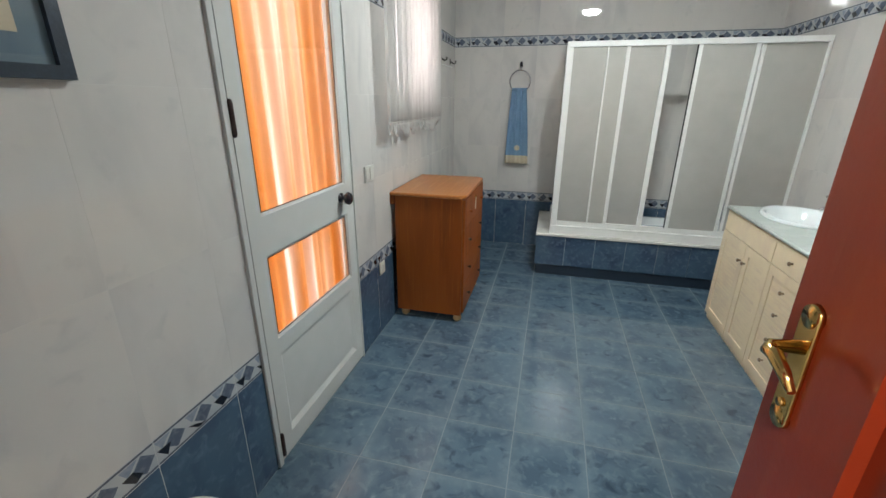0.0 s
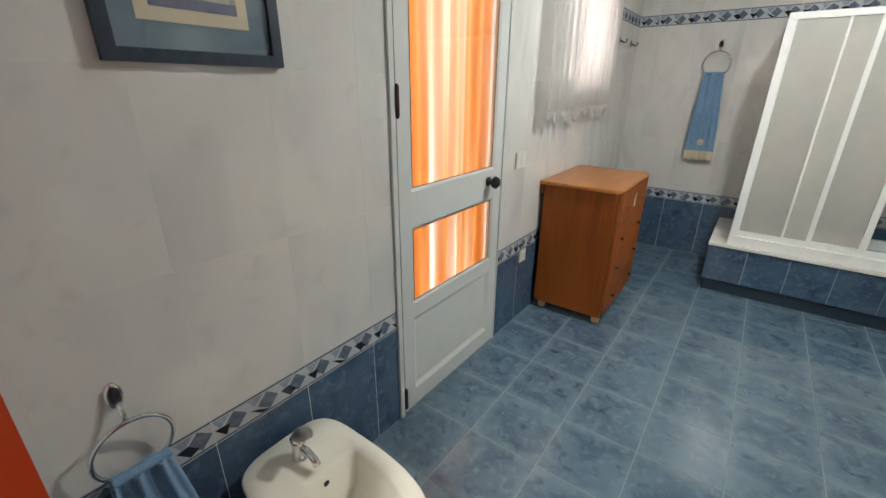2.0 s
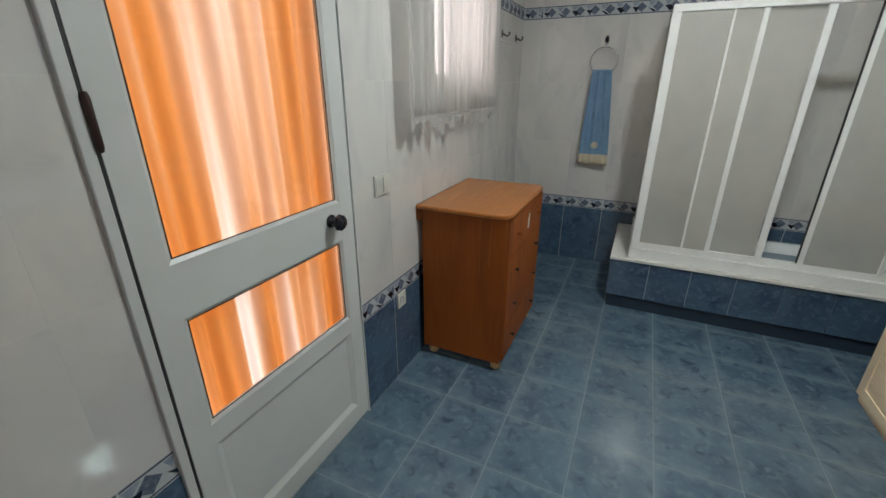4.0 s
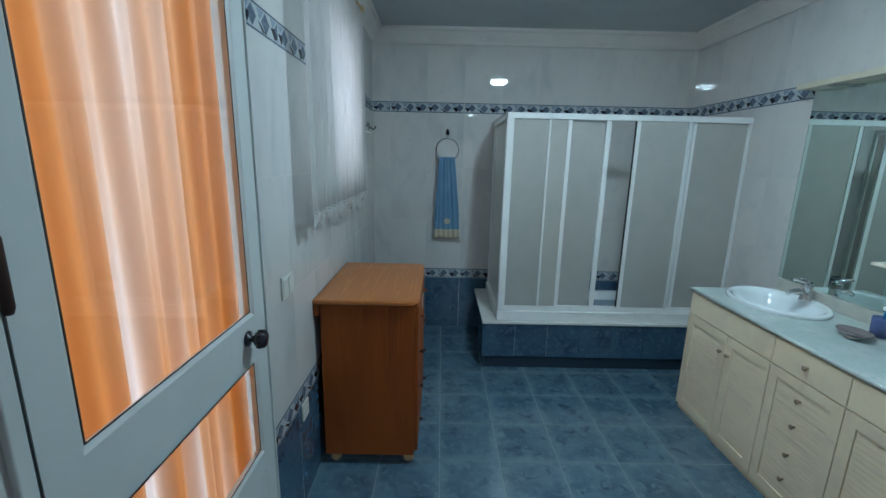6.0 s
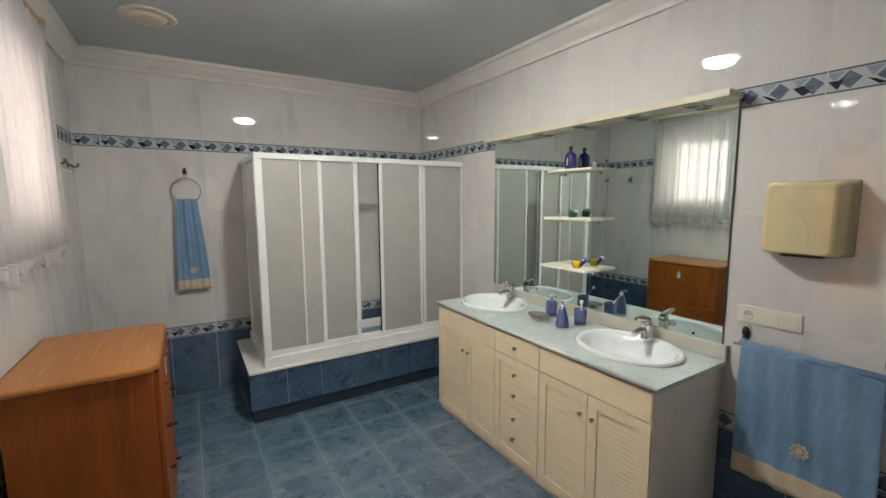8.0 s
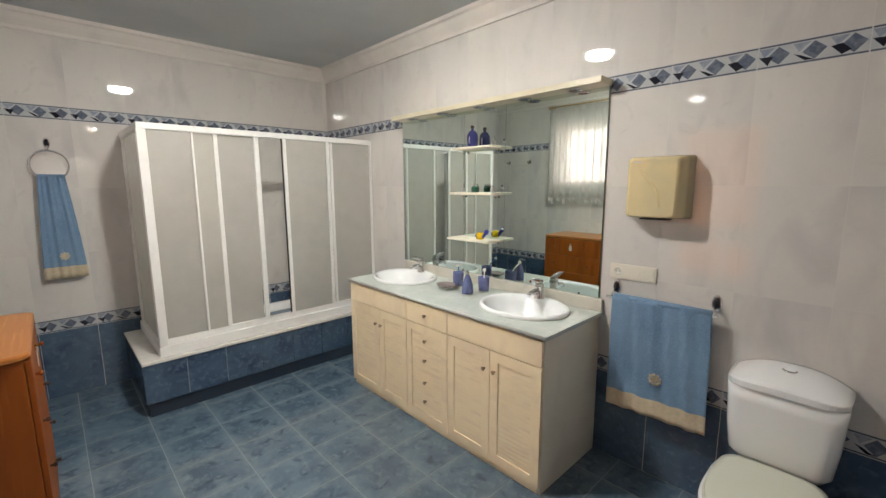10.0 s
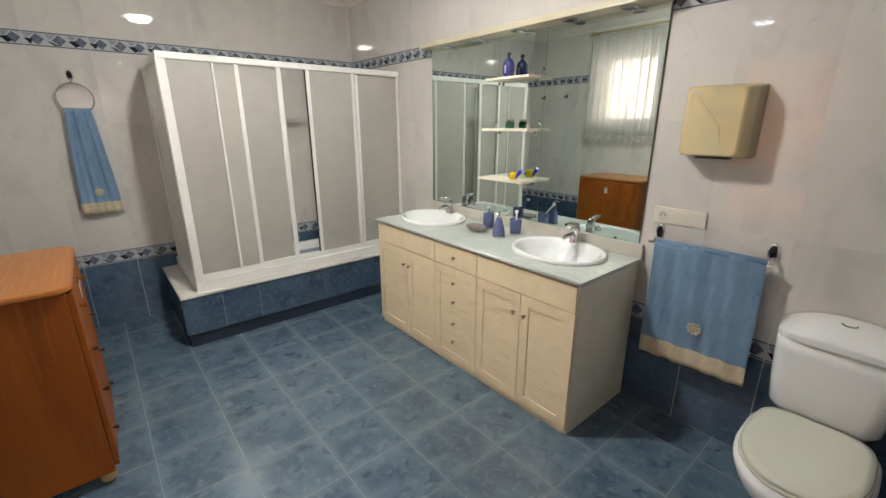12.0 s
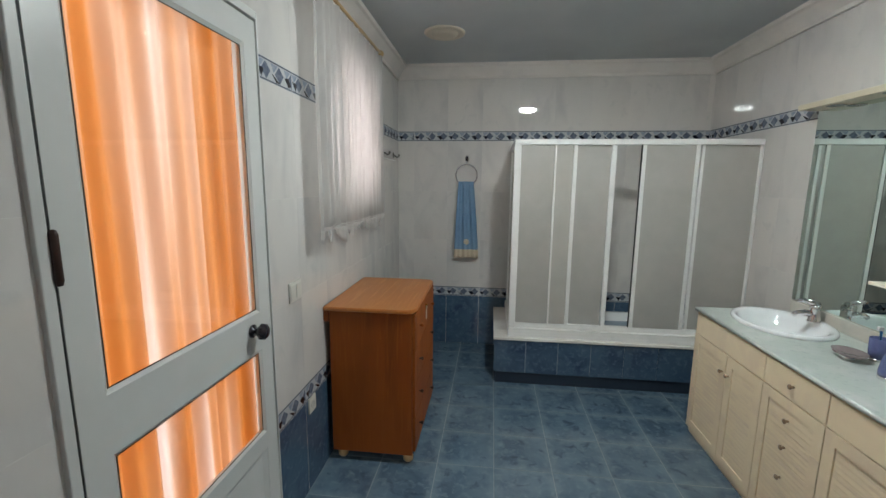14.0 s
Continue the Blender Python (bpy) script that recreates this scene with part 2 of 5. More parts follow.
M_DISH = mat("smoky_dish", (0.24, 0.20, 0.20), 0.2)
M_BRONZE = mat("antique_bronze", (0.42, 0.30, 0.20), 0.28, 1.0)
M_UPSTAND = mat("upstand_stone", (0.55, 0.52, 0.46), 0.25, grain=(9.0, (0.48, 0.46, 0.41), 3, 0.45, 0.7))
M_NAVYGLASS = mat("navy_bottle", (0.02, 0.025, 0.13), 0.08, coat=0.5)
M_LILAC = mat("pale_label", (0.5, 0.42, 0.55), 0.5)
M_YELLOW = mat("yellow_glaze", (0.75, 0.50, 0.02), 0.2)
M_COBALT = mat("cobalt_glaze", (0.02, 0.03, 0.33), 0.4)
M_GREENJAR = mat("green_jar", (0.03, 0.10, 0.07), 0.2)
M_NAVY = mat("navy_frame", (0.008, 0.020, 0.038), 0.4, grain=(60.0, (0.018, 0.034, 0.062), 3, 0.5, 0.75), bump=0.3, bump_scale=300)
M_MATBLUE = mat("blue_card", (0.13, 0.19, 0.24), 0.7)
M_MATCREAM = mat("cream_card", (0.62, 0.54, 0.40), 0.7)
M_PRINTBLUE = mat("print_blue", (0.10, 0.11, 0.2), 0.6, grain=(30.0, (0.16, 0.15, 0.24), 3, 0.4, 0.7))
M_PRINTOLIVE = mat("print_olive", (0.16, 0.15, 0.09), 0.6, grain=(25.0, (0.35, 0.33, 0.26), 3, 0.4, 0.6))
M_PRINTSAND = mat("print_sand", (0.45, 0.42, 0.34), 0.6, grain=(18.0, (0.3, 0.29, 0.24), 3, 0.4, 0.6))
M_RUBBER = mat("black_seal", (0.02, 0.02, 0.02), 0.6)
M_SHEER = sheer("white_voile", (0.85, 0.83, 0.81), 0.49, spread=0.64)
M_OBSCURE = sheer("obscured_window_glass", (0.80, 0.75, 0.76), 0.15, 0.2, 0.06, spread=0.88)
# orange cloth; the second, paler colour is sunlit fold highlights painted in
M_ORANGE = sheer("orange_curtain_cloth", (0.68, 0.40, 0.18), 0.0, fold_light=(0.82, 0.74, 0.72))
M_FROST = sheer("frosted_acrylic", (0.94, 0.92, 0.87), 0.46, 0.25, 0.05, spread=0.60)
M_GLASS = glass("clear_glass")
M_LAMP = glow("lamp_diffuser", (0.93, 1.0, 1.0), GLOBE)
# glow for the added passage fitting
M_HALLGLASS = glow("hall_fill_diffuser", (0.93, 1.0, 0.965), 24.0)
M_CAST = mat("cream_vent", (0.60, 0.54, 0.44), 0.5)
M_GROUND = mat("terrace_tile", (0.35, 0.26, 0.2), 0.8, grain=(2.0, (0.28, 0.2, 0.15), 4, 0.4, 0.7))
M_IRON = mat("white_iron", (0.5, 0.5, 0.5), 0.5)


# ---- mesh helpers ----
def box(bm, x0, x1, y0, y1, z0, z1, bevel=0.0, slot=0):
    vs = [bm.verts.new((x, y, z)) for x in (x0, x1) for y in (y0, y1) for z in (z0, z1)]
    fs = [bm.faces.new([vs[i] for i in q]) for q in ((0, 1, 3, 2), (4, 6, 7, 5), (0, 4, 5, 1), (2, 3, 7, 6), (0, 2, 6, 4), (1, 5, 7, 3))]
    for f in fs:
        f.material_index = slot
    if bevel:
        es = list({e for f in fs for e in f.edges})
        bmesh.ops.bevel(bm, geom=es, offset=bevel, segments=2, affect="EDGES", profile=0.5)
    return bm


def lathe(bm, profile, cx=0, cy=0, cz=0, segs=28, sx=1.0, sy=1.0, axis="z", slot=0):
    """Turned shape: profile rows (radius, height)."""
    rings = []
    for r, h in profile:
        ring = []
        for k in range(segs):
            a = 2 * math.pi * k / segs
            u, v = r * sx * math.cos(a), r * sy * math.sin(a)
            p = {"z": (u, v, h), "x": (h, u, v), "y": (u, h, v)}[axis]
            ring.append(bm.verts.new((cx + p[0], cy + p[1], cz + p[2])))
        rings.append(ring)
    for a, b in zip(rings, rings[1:]):
        for k in range(segs):
            f = bm.faces.new((a[k], a[(k + 1) % segs], b[(k + 1) % segs], b[k]))
            f.smooth, f.material_index = True, slot
    for ring in (rings[0], rings[-1]):
        if (ring[0].co - ring[segs // 2].co).length > 1e-4:
            bm.faces.new(ring).material_index = slot
    return bm


def tube(bm, pts, r, segs=10, closed=False, slot=0):
    """A round bar along points; r a number or one for each point."""
    pts = [Vector(p) for p in pts]
    n = len(pts)
    rs = [r] * n if isinstance(r, (int, float)) else r
    rings, side = [], None
    for i, p in enumerate(pts):
        a, b = (pts[(i - 1) % n], pts[(i + 1) % n]) if closed else (pts[max(i - 1, 0)], pts[min(i + 1, n - 1)])
        t = (b - a).normalized()
        side = t.orthogonal().normalized() if side is None else (side - t * side.dot(t)).normalized()
        up = t.cross(side)
        rings.append([bm.verts.new(p + rs[i] * (math.cos(2 * math.pi * k / segs) * side + math.sin(2 * math.pi * k / segs) * up)) for k in range(segs)])
    for i in range(n if closed else n - 1):
        a, b = rings[i], rings[(i + 1) % n]
        for k in range(segs):
            f = bm.faces.new((a[k], a[(k + 1) % segs], b[(k + 1) % segs], b[k]))
            f.smooth, f.material_index = True, slot
    if not closed:
        bm.faces.new(rings[0]), bm.faces.new(rings[-1])
    return bm


def sheet(bm, place, nu, nv, thick, out, slot_of=None):
    """A thick cloth: place(u, v) gives its front, out is the way from back to front."""
    out = Vector(out) * thick
    g = [[[bm.verts.new(Vector(place(i / nu, j / nv)) - out * k) for j in range(nv + 1)] for i in range(nu + 1)] for k in (0, 1)]
    for k in (0, 1):
        for i in range(nu):
            for j in range(nv):
                f = bm.faces.new((g[k][i][j], g[k][i + 1][j], g[k][i + 1][j + 1], g[k][i][j + 1]))
                f.smooth = True
                if slot_of:
                    f.material_index = slot_of((i + 0.5) / nu, (j + 0.5) / nv)
    for i in range(nu):
        for j in (0, nv):
            bm.faces.new((g[0][i][j], g[0][i + 1][j], g[1][i + 1][j], g[1][i][j]))
    for j in range(nv):
        for i in (0, nu):
            bm.faces.new((g[0][i][j], g[0][i][j + 1], g[1][i][j + 1], g[1][i][j]))
    return bm


def mesh(name, bm, *materials):
    bmesh.ops.recalc_face_normals(bm, faces=bm.faces)
    me = bpy.data.meshes.new(name)
    bm.to_mesh(me)
    bm.free()
    for m in materials:
        me.materials.append(m)
    return me


def part(name, bm, material, parent, label=""):
    """One mesh under a thing or a part; it is built in world metres."""
    ms = material if isinstance(material, tuple) else (material,)
    ob = new(name, mesh(name, bm, *ms))
    if parent:
        ob.parent = parent
        ob.matrix_parent_inverse = parent.matrix_world.inverted()
    if label:
        tagged(ob, label)
    return ob


def thing(name, at, label, category, group="", kind=""):
    ob = new(name)
    ob.empty_display_size = 0.1
    ob.matrix_world = pose(*at)
    return tagged(ob, label, category, group, kind)


def solo(name, bm, material, label="", category="", group="", kind=""):
    return tagged(part(name, bm, material, None), label, category, group, kind)


def B(*a, **k):
    return box(bmesh.new(), *a, **k)


# ---- rooms ----
XL, XR, YB, YN, ZC = -0.70, 2.166, 4.75, 0.19, 2.73
D0, D1, DZ = 1.370, 2.253, 2.275
W0, W1, WZ0, WZ1 = 3.02, 3.73, 1.56, 2.33
E0, E1, EZ = -0.09, 0.655, 2.06
STRUCT = dict(kind="structure")
GAP = 0.0004


def walls():
    bm = bmesh.new()
    a, b = XL - 0.27, XL - GAP
    for y0, y1, z0, z1 in ((-0.06, D0, 0, 2.9), (D0, D1, DZ, 2.9), (D1, W0, 0, 2.9), (W0, W1, 0, WZ0), (W0, W1, WZ1, 2.9), (W1, YB + 0.2, 0, 2.9)):
        box(bm, a, b, y0, y1, z0, z1)
    west = solo("wall_west", bm, M_GROUT, "tiled outer wall with a glazed door and a barred window", "wall", **STRUCT)
    north = solo("wall_north", B(XL - GAP, XR + GAP, YB + GAP, YB + 0.2, 0, 2.9), M_GROUT, "end wall in pale glazed tile over a dark blue tiled base", "wall", **STRUCT)
    east = solo("wall_east", B(XR + GAP, XR + 0.2, -0.06, YB + 0.2, 0, 2.9), M_GROUT, "long wall in pale glazed tile behind mirror and washbasins", "wall", **STRUCT)
    bm = bmesh.new()
    for x0, x1, z0 in ((XL - GAP, E0, 0), (E1 + 0.02, XR + GAP, 0), (E0, E1 + 0.02, EZ)):
        box(bm, x0, x1, -0.04, YN - GAP, z0, 2.9)
    south = solo("wall_south", bm, M_GROUT, "tiled wall with the entrance doorway", "wall", **STRUCT)
    return west, north, east, south


wall_west, wall_north, wall_east, wall_south = walls()
floor = solo("floor", B(XL - 0.27, XR + 0.2, -1.6, YB + 0.2, -0.12, -0.0012), M_FGROUT, "floor of square mottled blue tiles with pale joints", "floor", **STRUCT)
solo("ceiling", B(XL - 0.27, XR + 0.2, -1.6, YB + 0.2, ZC, ZC + 0.15), M_CEIL, "flat ceiling painted pale grey blue", "ceiling", **STRUCT)
bm = bmesh.new()
box(bm, -0.95, -0.85, -1.6, -0.06, 0, ZC)
box(bm, 1.35, 1.45, -1.6, -0.04, 0, ZC)
box(bm, -0.95, 1.45, -1.7, -1.6, 0, ZC)
solo("wall_hall", bm, M_WALLPLAIN, "plain painted passage wall outside the door", "wall", **STRUCT)


def moulding():
    """Stepped plaster cornice run round the room."""
    prof = ((0.0, 2.61), (0.018, 2.61), (0.022, 2.632), (0.035, 2.645), (0.058, 2.668), (0.082, 2.698), (0.100, 2.706), (0.104, 2.7297), (0.0, 2.7297))
    bm = bmesh.new()
    rings = []
    for sx, sy, x, y in ((1, 1, XL, YN), (-1, 1, XR, YN), (-1, -1, XR, YB), (1, -1, XL, YB)):
        rings.append([bm.verts.new((x + sx * d, y + sy * d, z)) for d, z in prof])
    for i in range(4):
        a, b = rings[i], rings[(i + 1) % 4]
        for k in range(len(prof)):
            bm.faces.new((a[k], b[k], b[(k + 1) % len(prof)], a[(k + 1) % len(prof)]))
    solo("trim", bm, M_PLASTER, "white stepped plaster cornice under the ceiling", "cornice", **STRUCT)


moulding()


# ---- terrace side: glazed door, curtain, window ----
def terrace_door():
    frame_bm = bmesh.new()
    for y0, y1, z0, z1 in ((D0, D0 + 0.027, 0, DZ), (D1 - 0.006, D1, 0, DZ), (D0 + 0.027, D1 - 0.006, DZ - 0.03, DZ)):
        box(frame_bm, XL - 0.13, XL + 0.012, y0, y1, z0, z1, 0.003)
    door = thing("door_1", (XL, D0 + 0.04, 0), "white painted terrace door with two glass panes over a solid panel, closed", "door", kind="structure")
    part("door_frame", frame_bm, M_WHITE, door)
    x0, x1, y0, y1, top = XL - 0.028, XL + 0.004, D0 + 0.039, D1 - 0.0075, 2.238
    g0, g1 = 1.485, 2.166
    leaf = bmesh.new()
    for a, b, c, d in ((y0, g0, 0.012, top), (g1, y1, 0.012, top), (g0, g1, 2.14, top), (g0, g1, 0.955, 1.113), (g0, g1, 0.512, 0.587), (g0, g1, 0.012, 0.105)):
        box(leaf, x0, x1, a, b, c, d)
    box(leaf, x0 + 0.006, x1 - 0.014, g0 - 0.002, g1 + 0.002, 0.10, 0.515)
    leaf_ob = part("door_leaf", leaf, M_WHITE, door)
    beads, seal = bmesh.new(), bmesh.new()
    for z0, z1, w, depth in ((1.113, 2.14, 0.012, 0.0082), (0.587, 0.955, 0.012, 0.0082), (0.105, 0.512, 0.024, 0.0138)):
        rings = []
        for inset, x in ((0.0003, x1 - 0.001), (w, x1 - depth), (0.0003, x1 - depth)):
            rings.append([beads.verts.new((x, y, z)) for y, z in ((g0 + inset, z0 + inset), (g1 - inset, z0 + inset), (g1 - inset, z1 - inset), (g0 + inset, z1 - inset))])
        for a, b in zip(rings, rings[1:] + rings[:1]):
            for k in range(4):
                beads.faces.new((a[k], a[(k + 1) % 4], b[(k + 1) % 4], b[k]))
        if z0 > 0.2:
            v, u = w + 0.0002, w + 0.0035
            for a, b, c, d in ((g0 + v, g0 + u, z0 + v, z1 - v), (g1 - u, g1 - v, z0 + v, z1 - v), (g0 + u, g1 - u, z0 + v, z0 + u), (g0 + u, g1 - u, z1 - u, z1 - v)):
                box(seal, x1 - 0.0083, x1 - 0.0068, a, b, c, d)
    part("glazing_bead", beads, M_WHITE, leaf_ob, "chamfered white bead")
    part("glazing_seal", seal, M_RUBBER, leaf_ob, "thin dark seal round the glass")
    for z0, z1 in ((1.113, 2.14), (0.587, 0.955)):
        p = part("pane", B(x1 - 0.0125, x1 - 0.0085, g0 - 0.003, g1 + 0.003, z0 - 0.003, z1 + 0.003), M_GLASS, leaf_ob)
        p.visible_shadow = False
    gap = B(XL - 0.03, XL + 0.002, D0 + 0.0275, D0 + 0.0385, 0.0, DZ - 0.031)
    part("seal", gap, M_RUBBER, door, "black rubber seal beside the hinges")
    for z in (0.10, 1.47, 2.05):
        part("hinge", lathe(bmesh.new(), ((0.0, -0.062), (0.006, -0.06), (0.009, -0.05), (0.009, 0.05), (0.006, 0.06), (0.0, 0.062)), XL + 0.014, D0 + 0.034, z, 12), M_BROWN, door, "dark bronze hinge")
    k = bmesh.new()
    lathe(k, ((0.026, 0), (0.026, 0.006), (0.012, 0.010), (0.010, 0.022), (0.022, 0.028), (0.029, 0.038), (0.030, 0.050), (0.024, 0.060), (0.0, 0.064)), x1, 2.108, 1.052, 24, axis="x")
    for i in range(8):
        a = math.pi * i / 4
        lathe(k, ((0.0, -0.012), (0.006, -0.006), (0.006, 0.006), (0.0, 0.012)), x1 + 0.045, 2.108 + 0.027 * math.cos(a), 1.052 + 0.027 * math.sin(a), 8, axis="x")
    part("door_knob", k, M_BLACK, door, "dark fluted round knob")
    solo("threshold", B(XL - 0.27, XL - 0.004, D0, D1, 0.0, 0.010), M_MARBLE, "pale stone threshold under the terrace door", "threshold", **STRUCT)


terrace_door()


def pleated(y0, y1, z0, z1, x, depth, folds, seed, thick=0.0, gather=0.0):
    rnd = random.Random(seed)
    ph = [rnd.uniform(0, 6.28) for _ in range(4)]

    def place(u, v):
        w = math.sin(folds * 6.283 * u + ph[0] + 0.5 * math.sin(3 * v + ph[1])) * 0.6 + 0.4 * math.sin(folds * 2.37 * 6.283 * u + ph[2] + 0.8 * v)
        return x + depth * w * (0.35 + 0.65 * (1 - v * 0.6)), y0 + (y1 - y0) * u + gather * (v - 0.5) * (u - 0.5), z0 + (z1 - z0) * v
    return place


cu = thing("door_curtain", (XL - 0.07, 1.83, 0.0), "long orange cloth curtain with soft folds behind the glazed door", "curtain")
bm = bmesh.new()
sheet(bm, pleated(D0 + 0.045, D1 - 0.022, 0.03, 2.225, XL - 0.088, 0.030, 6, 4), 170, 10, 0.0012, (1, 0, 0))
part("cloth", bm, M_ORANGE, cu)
part("curtain_rod", tube(bmesh.new(), ((XL - 0.088, D0 + 0.0275, 2.232), (XL - 0.088, D1 - 0.0065, 2.232)), 0.006), M_FRAME, cu)


def window():
    w = thing("window_1", (XL - 0.2, 3.35, WZ0), "small white framed window behind iron bars", "window", kind="structure")
    bm = bmesh.new()
    xa, xb = XL - 0.222, XL - 0.172
    for y0, y1, z0, z1 in ((W0, W0 + 0.045, WZ0, WZ1), (W1 - 0.045, W1, WZ0, WZ1), (W0 + 0.045, W1 - 0.045, WZ0, WZ0 + 0.045), (W0 + 0.045, W1 - 0.045, WZ1 - 0.045, WZ1)):
        box(bm, xa, xb, y0, y1, z0, z1, 0.003)
    part("window_frame", bm, M_FRAME, w)
    for y0, y1 in ((W0 + 0.04, W1 - 0.04), ):
        part("pane", B(xa + 0.004, xa + 0.009, y0, y1, WZ0 + 0.04, WZ1 - 0.04), M_OBSCURE, w, "obscured white window glass")
    for i in range(6):
        y = W0 + 0.075 + i * 0.112
        part("bar", B(XL - 0.245, XL - 0.225, y - 0.011, y + 0.011, WZ0 + 0.0005, WZ1 - 0.0005), M_IRON, w)
    part("window_sill", B(XL - 0.145, XL + 0.012, W0 + 0.0005, W1 - 0.0005, WZ0 + 0.0005, WZ0 + 0.014), M_MARBLE, w)


window()
wc = thing("window_curtain", (XL + 0.09, 3.17, 1.4), "white voile curtain with a scalloped tasselled hem on a rod", "curtain")
hem = 1.405
place = pleated(2.605, 3.79, hem, 2.555, XL + 0.085, 0.024, 11, 8)
part("voile", sheet(bmesh.new(), place, 150, 12, 0.0008, (1, 0, 0)), M_SHEER, wc)
hems = part("hem_band", sheet(bmesh.new(), lambda u, v: (place(u, 0)[0], place(u, 0)[1], hem - 0.012 * (1 - v)), 150, 1, 0.0009, (1, 0, 0)), M_SHEER, wc)
for i in range(13):
    def scallop(u, v, u0=i / 13, u1=(i + 1) / 13):
        x, y, z = place(u0 + (u1 - u0) * u, 0)
        return x, y, hem - 0.0125 - 0.095 * math.sin(math.pi * u) ** 0.8 * (0.72 + 0.28 * math.sin(35 * u0)) * v
    part("scallop", sheet(bmesh.new(), scallop, 10, 3, 0.0008, (1, 0, 0)), M_SHEER, hems)
part("curtain_rod", tube(bmesh.new(), ((XL + 0.085, 2.54, 2.575), (XL + 0.085, 3.80, 2.575)), 0.010), M_KNOB, wc, "slim pale wooden rod")
for y in (2.535, 3.805):
    part("finial", lathe(bmesh.new(), ((0, -0.03), (0.018, -0.022), (0.024, 0), (0.018, 0.022), (0, 0.03)), XL + 0.085, y, 2.575, 16, axis="y"), M_KNOB, wc, "round pale wooden rod end")
for y in (2.58, 3.76):
    part("bracket", B(XL, XL + 0.085, y - 0.008, y + 0.008, 2.560, 2.572), M_KNOB, wc)

# ---- bath and shower enclosure ----
def bath():
    SX, SY = 0.280, 3.912
    st = thing("bath_platform", (1.2, 4.3, 0), "raised bath plinth in dark blue tiles with marble slab", "bath platform")
    core = B(SX + 0.03, XR - 0.001, SY + 0.03, YB - 0.001, 0, 0.100)
    part("plinth", box(core, SX + 0.0055, XR - 0.001, SY + 0.0094, YB - 0.001, 0.1002, 0.3795), M_BGROUT, st)
    bm = bmesh.new()
    for x0, x1, y0, y1 in ((SX - 0.006, XR - 0.001, SY - 0.012, 4.06), (SX - 0.006, 0.50, 4.06, YB - 0.001), (0.50, XR - 0.001, 4.66, YB - 0.001)):
        box(bm, x0, x1, y0, y1, 0.3800, 0.4020, 0.004)
    part("slab", bm, M_MARBLE, st, "white marble slab with eased edges")
    tiles = B(-0.1265, 0.1265, -0.003, 0.004, -0.139, 0.139)
    me = mesh("tile", tiles, M_BLUE)
    xs = [0.2825 + 0.257 * k for k in range(8)]
    for x in xs:
        w = min(0.253, XR - 0.002 - x)
        if w > 0.02:
            t = new("tile", me)
            t.parent, t.location = st, Vector((x + w / 2, SY + 0.005, 0.240)) - st.location
            t.scale = (w / 0.253, 1, 1)
    for k in range(3):
        y = 3.915 + 0.277 * k
        t = new("tile", me)
        t.parent, t.location, t.rotation_euler = st, Vector((SX + 0.002, y + 0.1375, 0.240)) - st.location, (0, 0, radians(90))
    # strip set back under the tiles, its shade painted in with the dark navy
    part("skirting", B(SX + 0.018, XR - 0.0015, SY + 0.018, SY + 0.0299, 0.0, 0.098), M_SKIRT, st, "recessed blue skirting strip, coloured darker for the shade under the plinth")
    tub = thing("bathtub", (1.3, 4.36, 0.402), "white built-in bathtub behind the shower screen", "bathtub")
    bm = bmesh.new()
    rings = []
    for inset, z, r in ((0.0, 0.4025, 0.02), (0.0, 0.43, 0.03), (0.012, 0.44, 0.05), (0.06, 0.437, 0.12), (0.085, 0.41, 0.13), (0.15, 0.345, 0.16)):
        x0, x1, y0, y1 = 0.505 + inset, 2.155 - inset, 4.065 + inset, 4.655 - inset
        ring = []
        for cx, cy, a0 in ((x1 - r, y1 - r, 0), (x0 + r, y1 - r, 90), (x0 + r, y0 + r, 180), (x1 - r, y0 + r, 270)):
            for k in range(7):
                a = radians(a0 + 15 * k)
                ring.append(bm.verts.new((cx + r * math.cos(a), cy + r * math.sin(a), z)))
        rings.append(ring)
    for a, b in zip(rings, rings[1:]):
        for k in range(len(a)):
            bm.faces.new((a[k], a[(k + 1) % len(a)], b[(k + 1) % len(a)], b[k])).smooth = True
    bm.faces.new(rings[-1])
    part("tub_shell", bm, M_CERAMIC, tub)

    en = thing("shower_screen", (0.4, 3.96, 0.402), "white framed sliding shower screen with frosted panels, slightly open", "shower screen")
    FX, FY = 0.418, 3.962
    bm = bmesh.new()
    box(bm, FX - 0.024, XR - 0.001, FY - 0.022, FY + 0.022, 1.935, 1.976, 0.003)
    part("top_rail", bm, M_FRAME, en)
    part("side_top_rail", B(FX - 0.024, FX + 0.022, FY + 0.0225, YB - 0.001, 1.935, 1.976, bevel=0.003), M_FRAME, en)
    bm = bmesh.new()
    box(bm, FX - 0.030, XR - 0.001, FY - 0.030, FY + 0.03, 0.4025, 0.475, 0.003)
    box(bm, FX - 0.024, XR - 0.001, FY - 0.006, FY + 0.022, 0.4755, 0.52, 0.002)
    part("bottom_rail", bm, M_FRAME, en)
    bm = bmesh.new()
    box(bm, FX - 0.030, FX + 0.03, FY + 0.0305, YB - 0.001, 0.4025, 0.475, 0.003)
    part("side_bottom_rail", bm, M_FRAME, en)
    part("corner_post", B(FX - 0.026, FX + 0.026, FY - 0.026, FY + 0.026, 0.4758, 1.9345, bevel=0.003), M_FRAME, en)
    part("wall_post", B(FX - 0.018, FX + 0.018, YB - 0.03, YB - 0.001, 0.4755, 1.9345, bevel=0.002), M_FRAME, en)
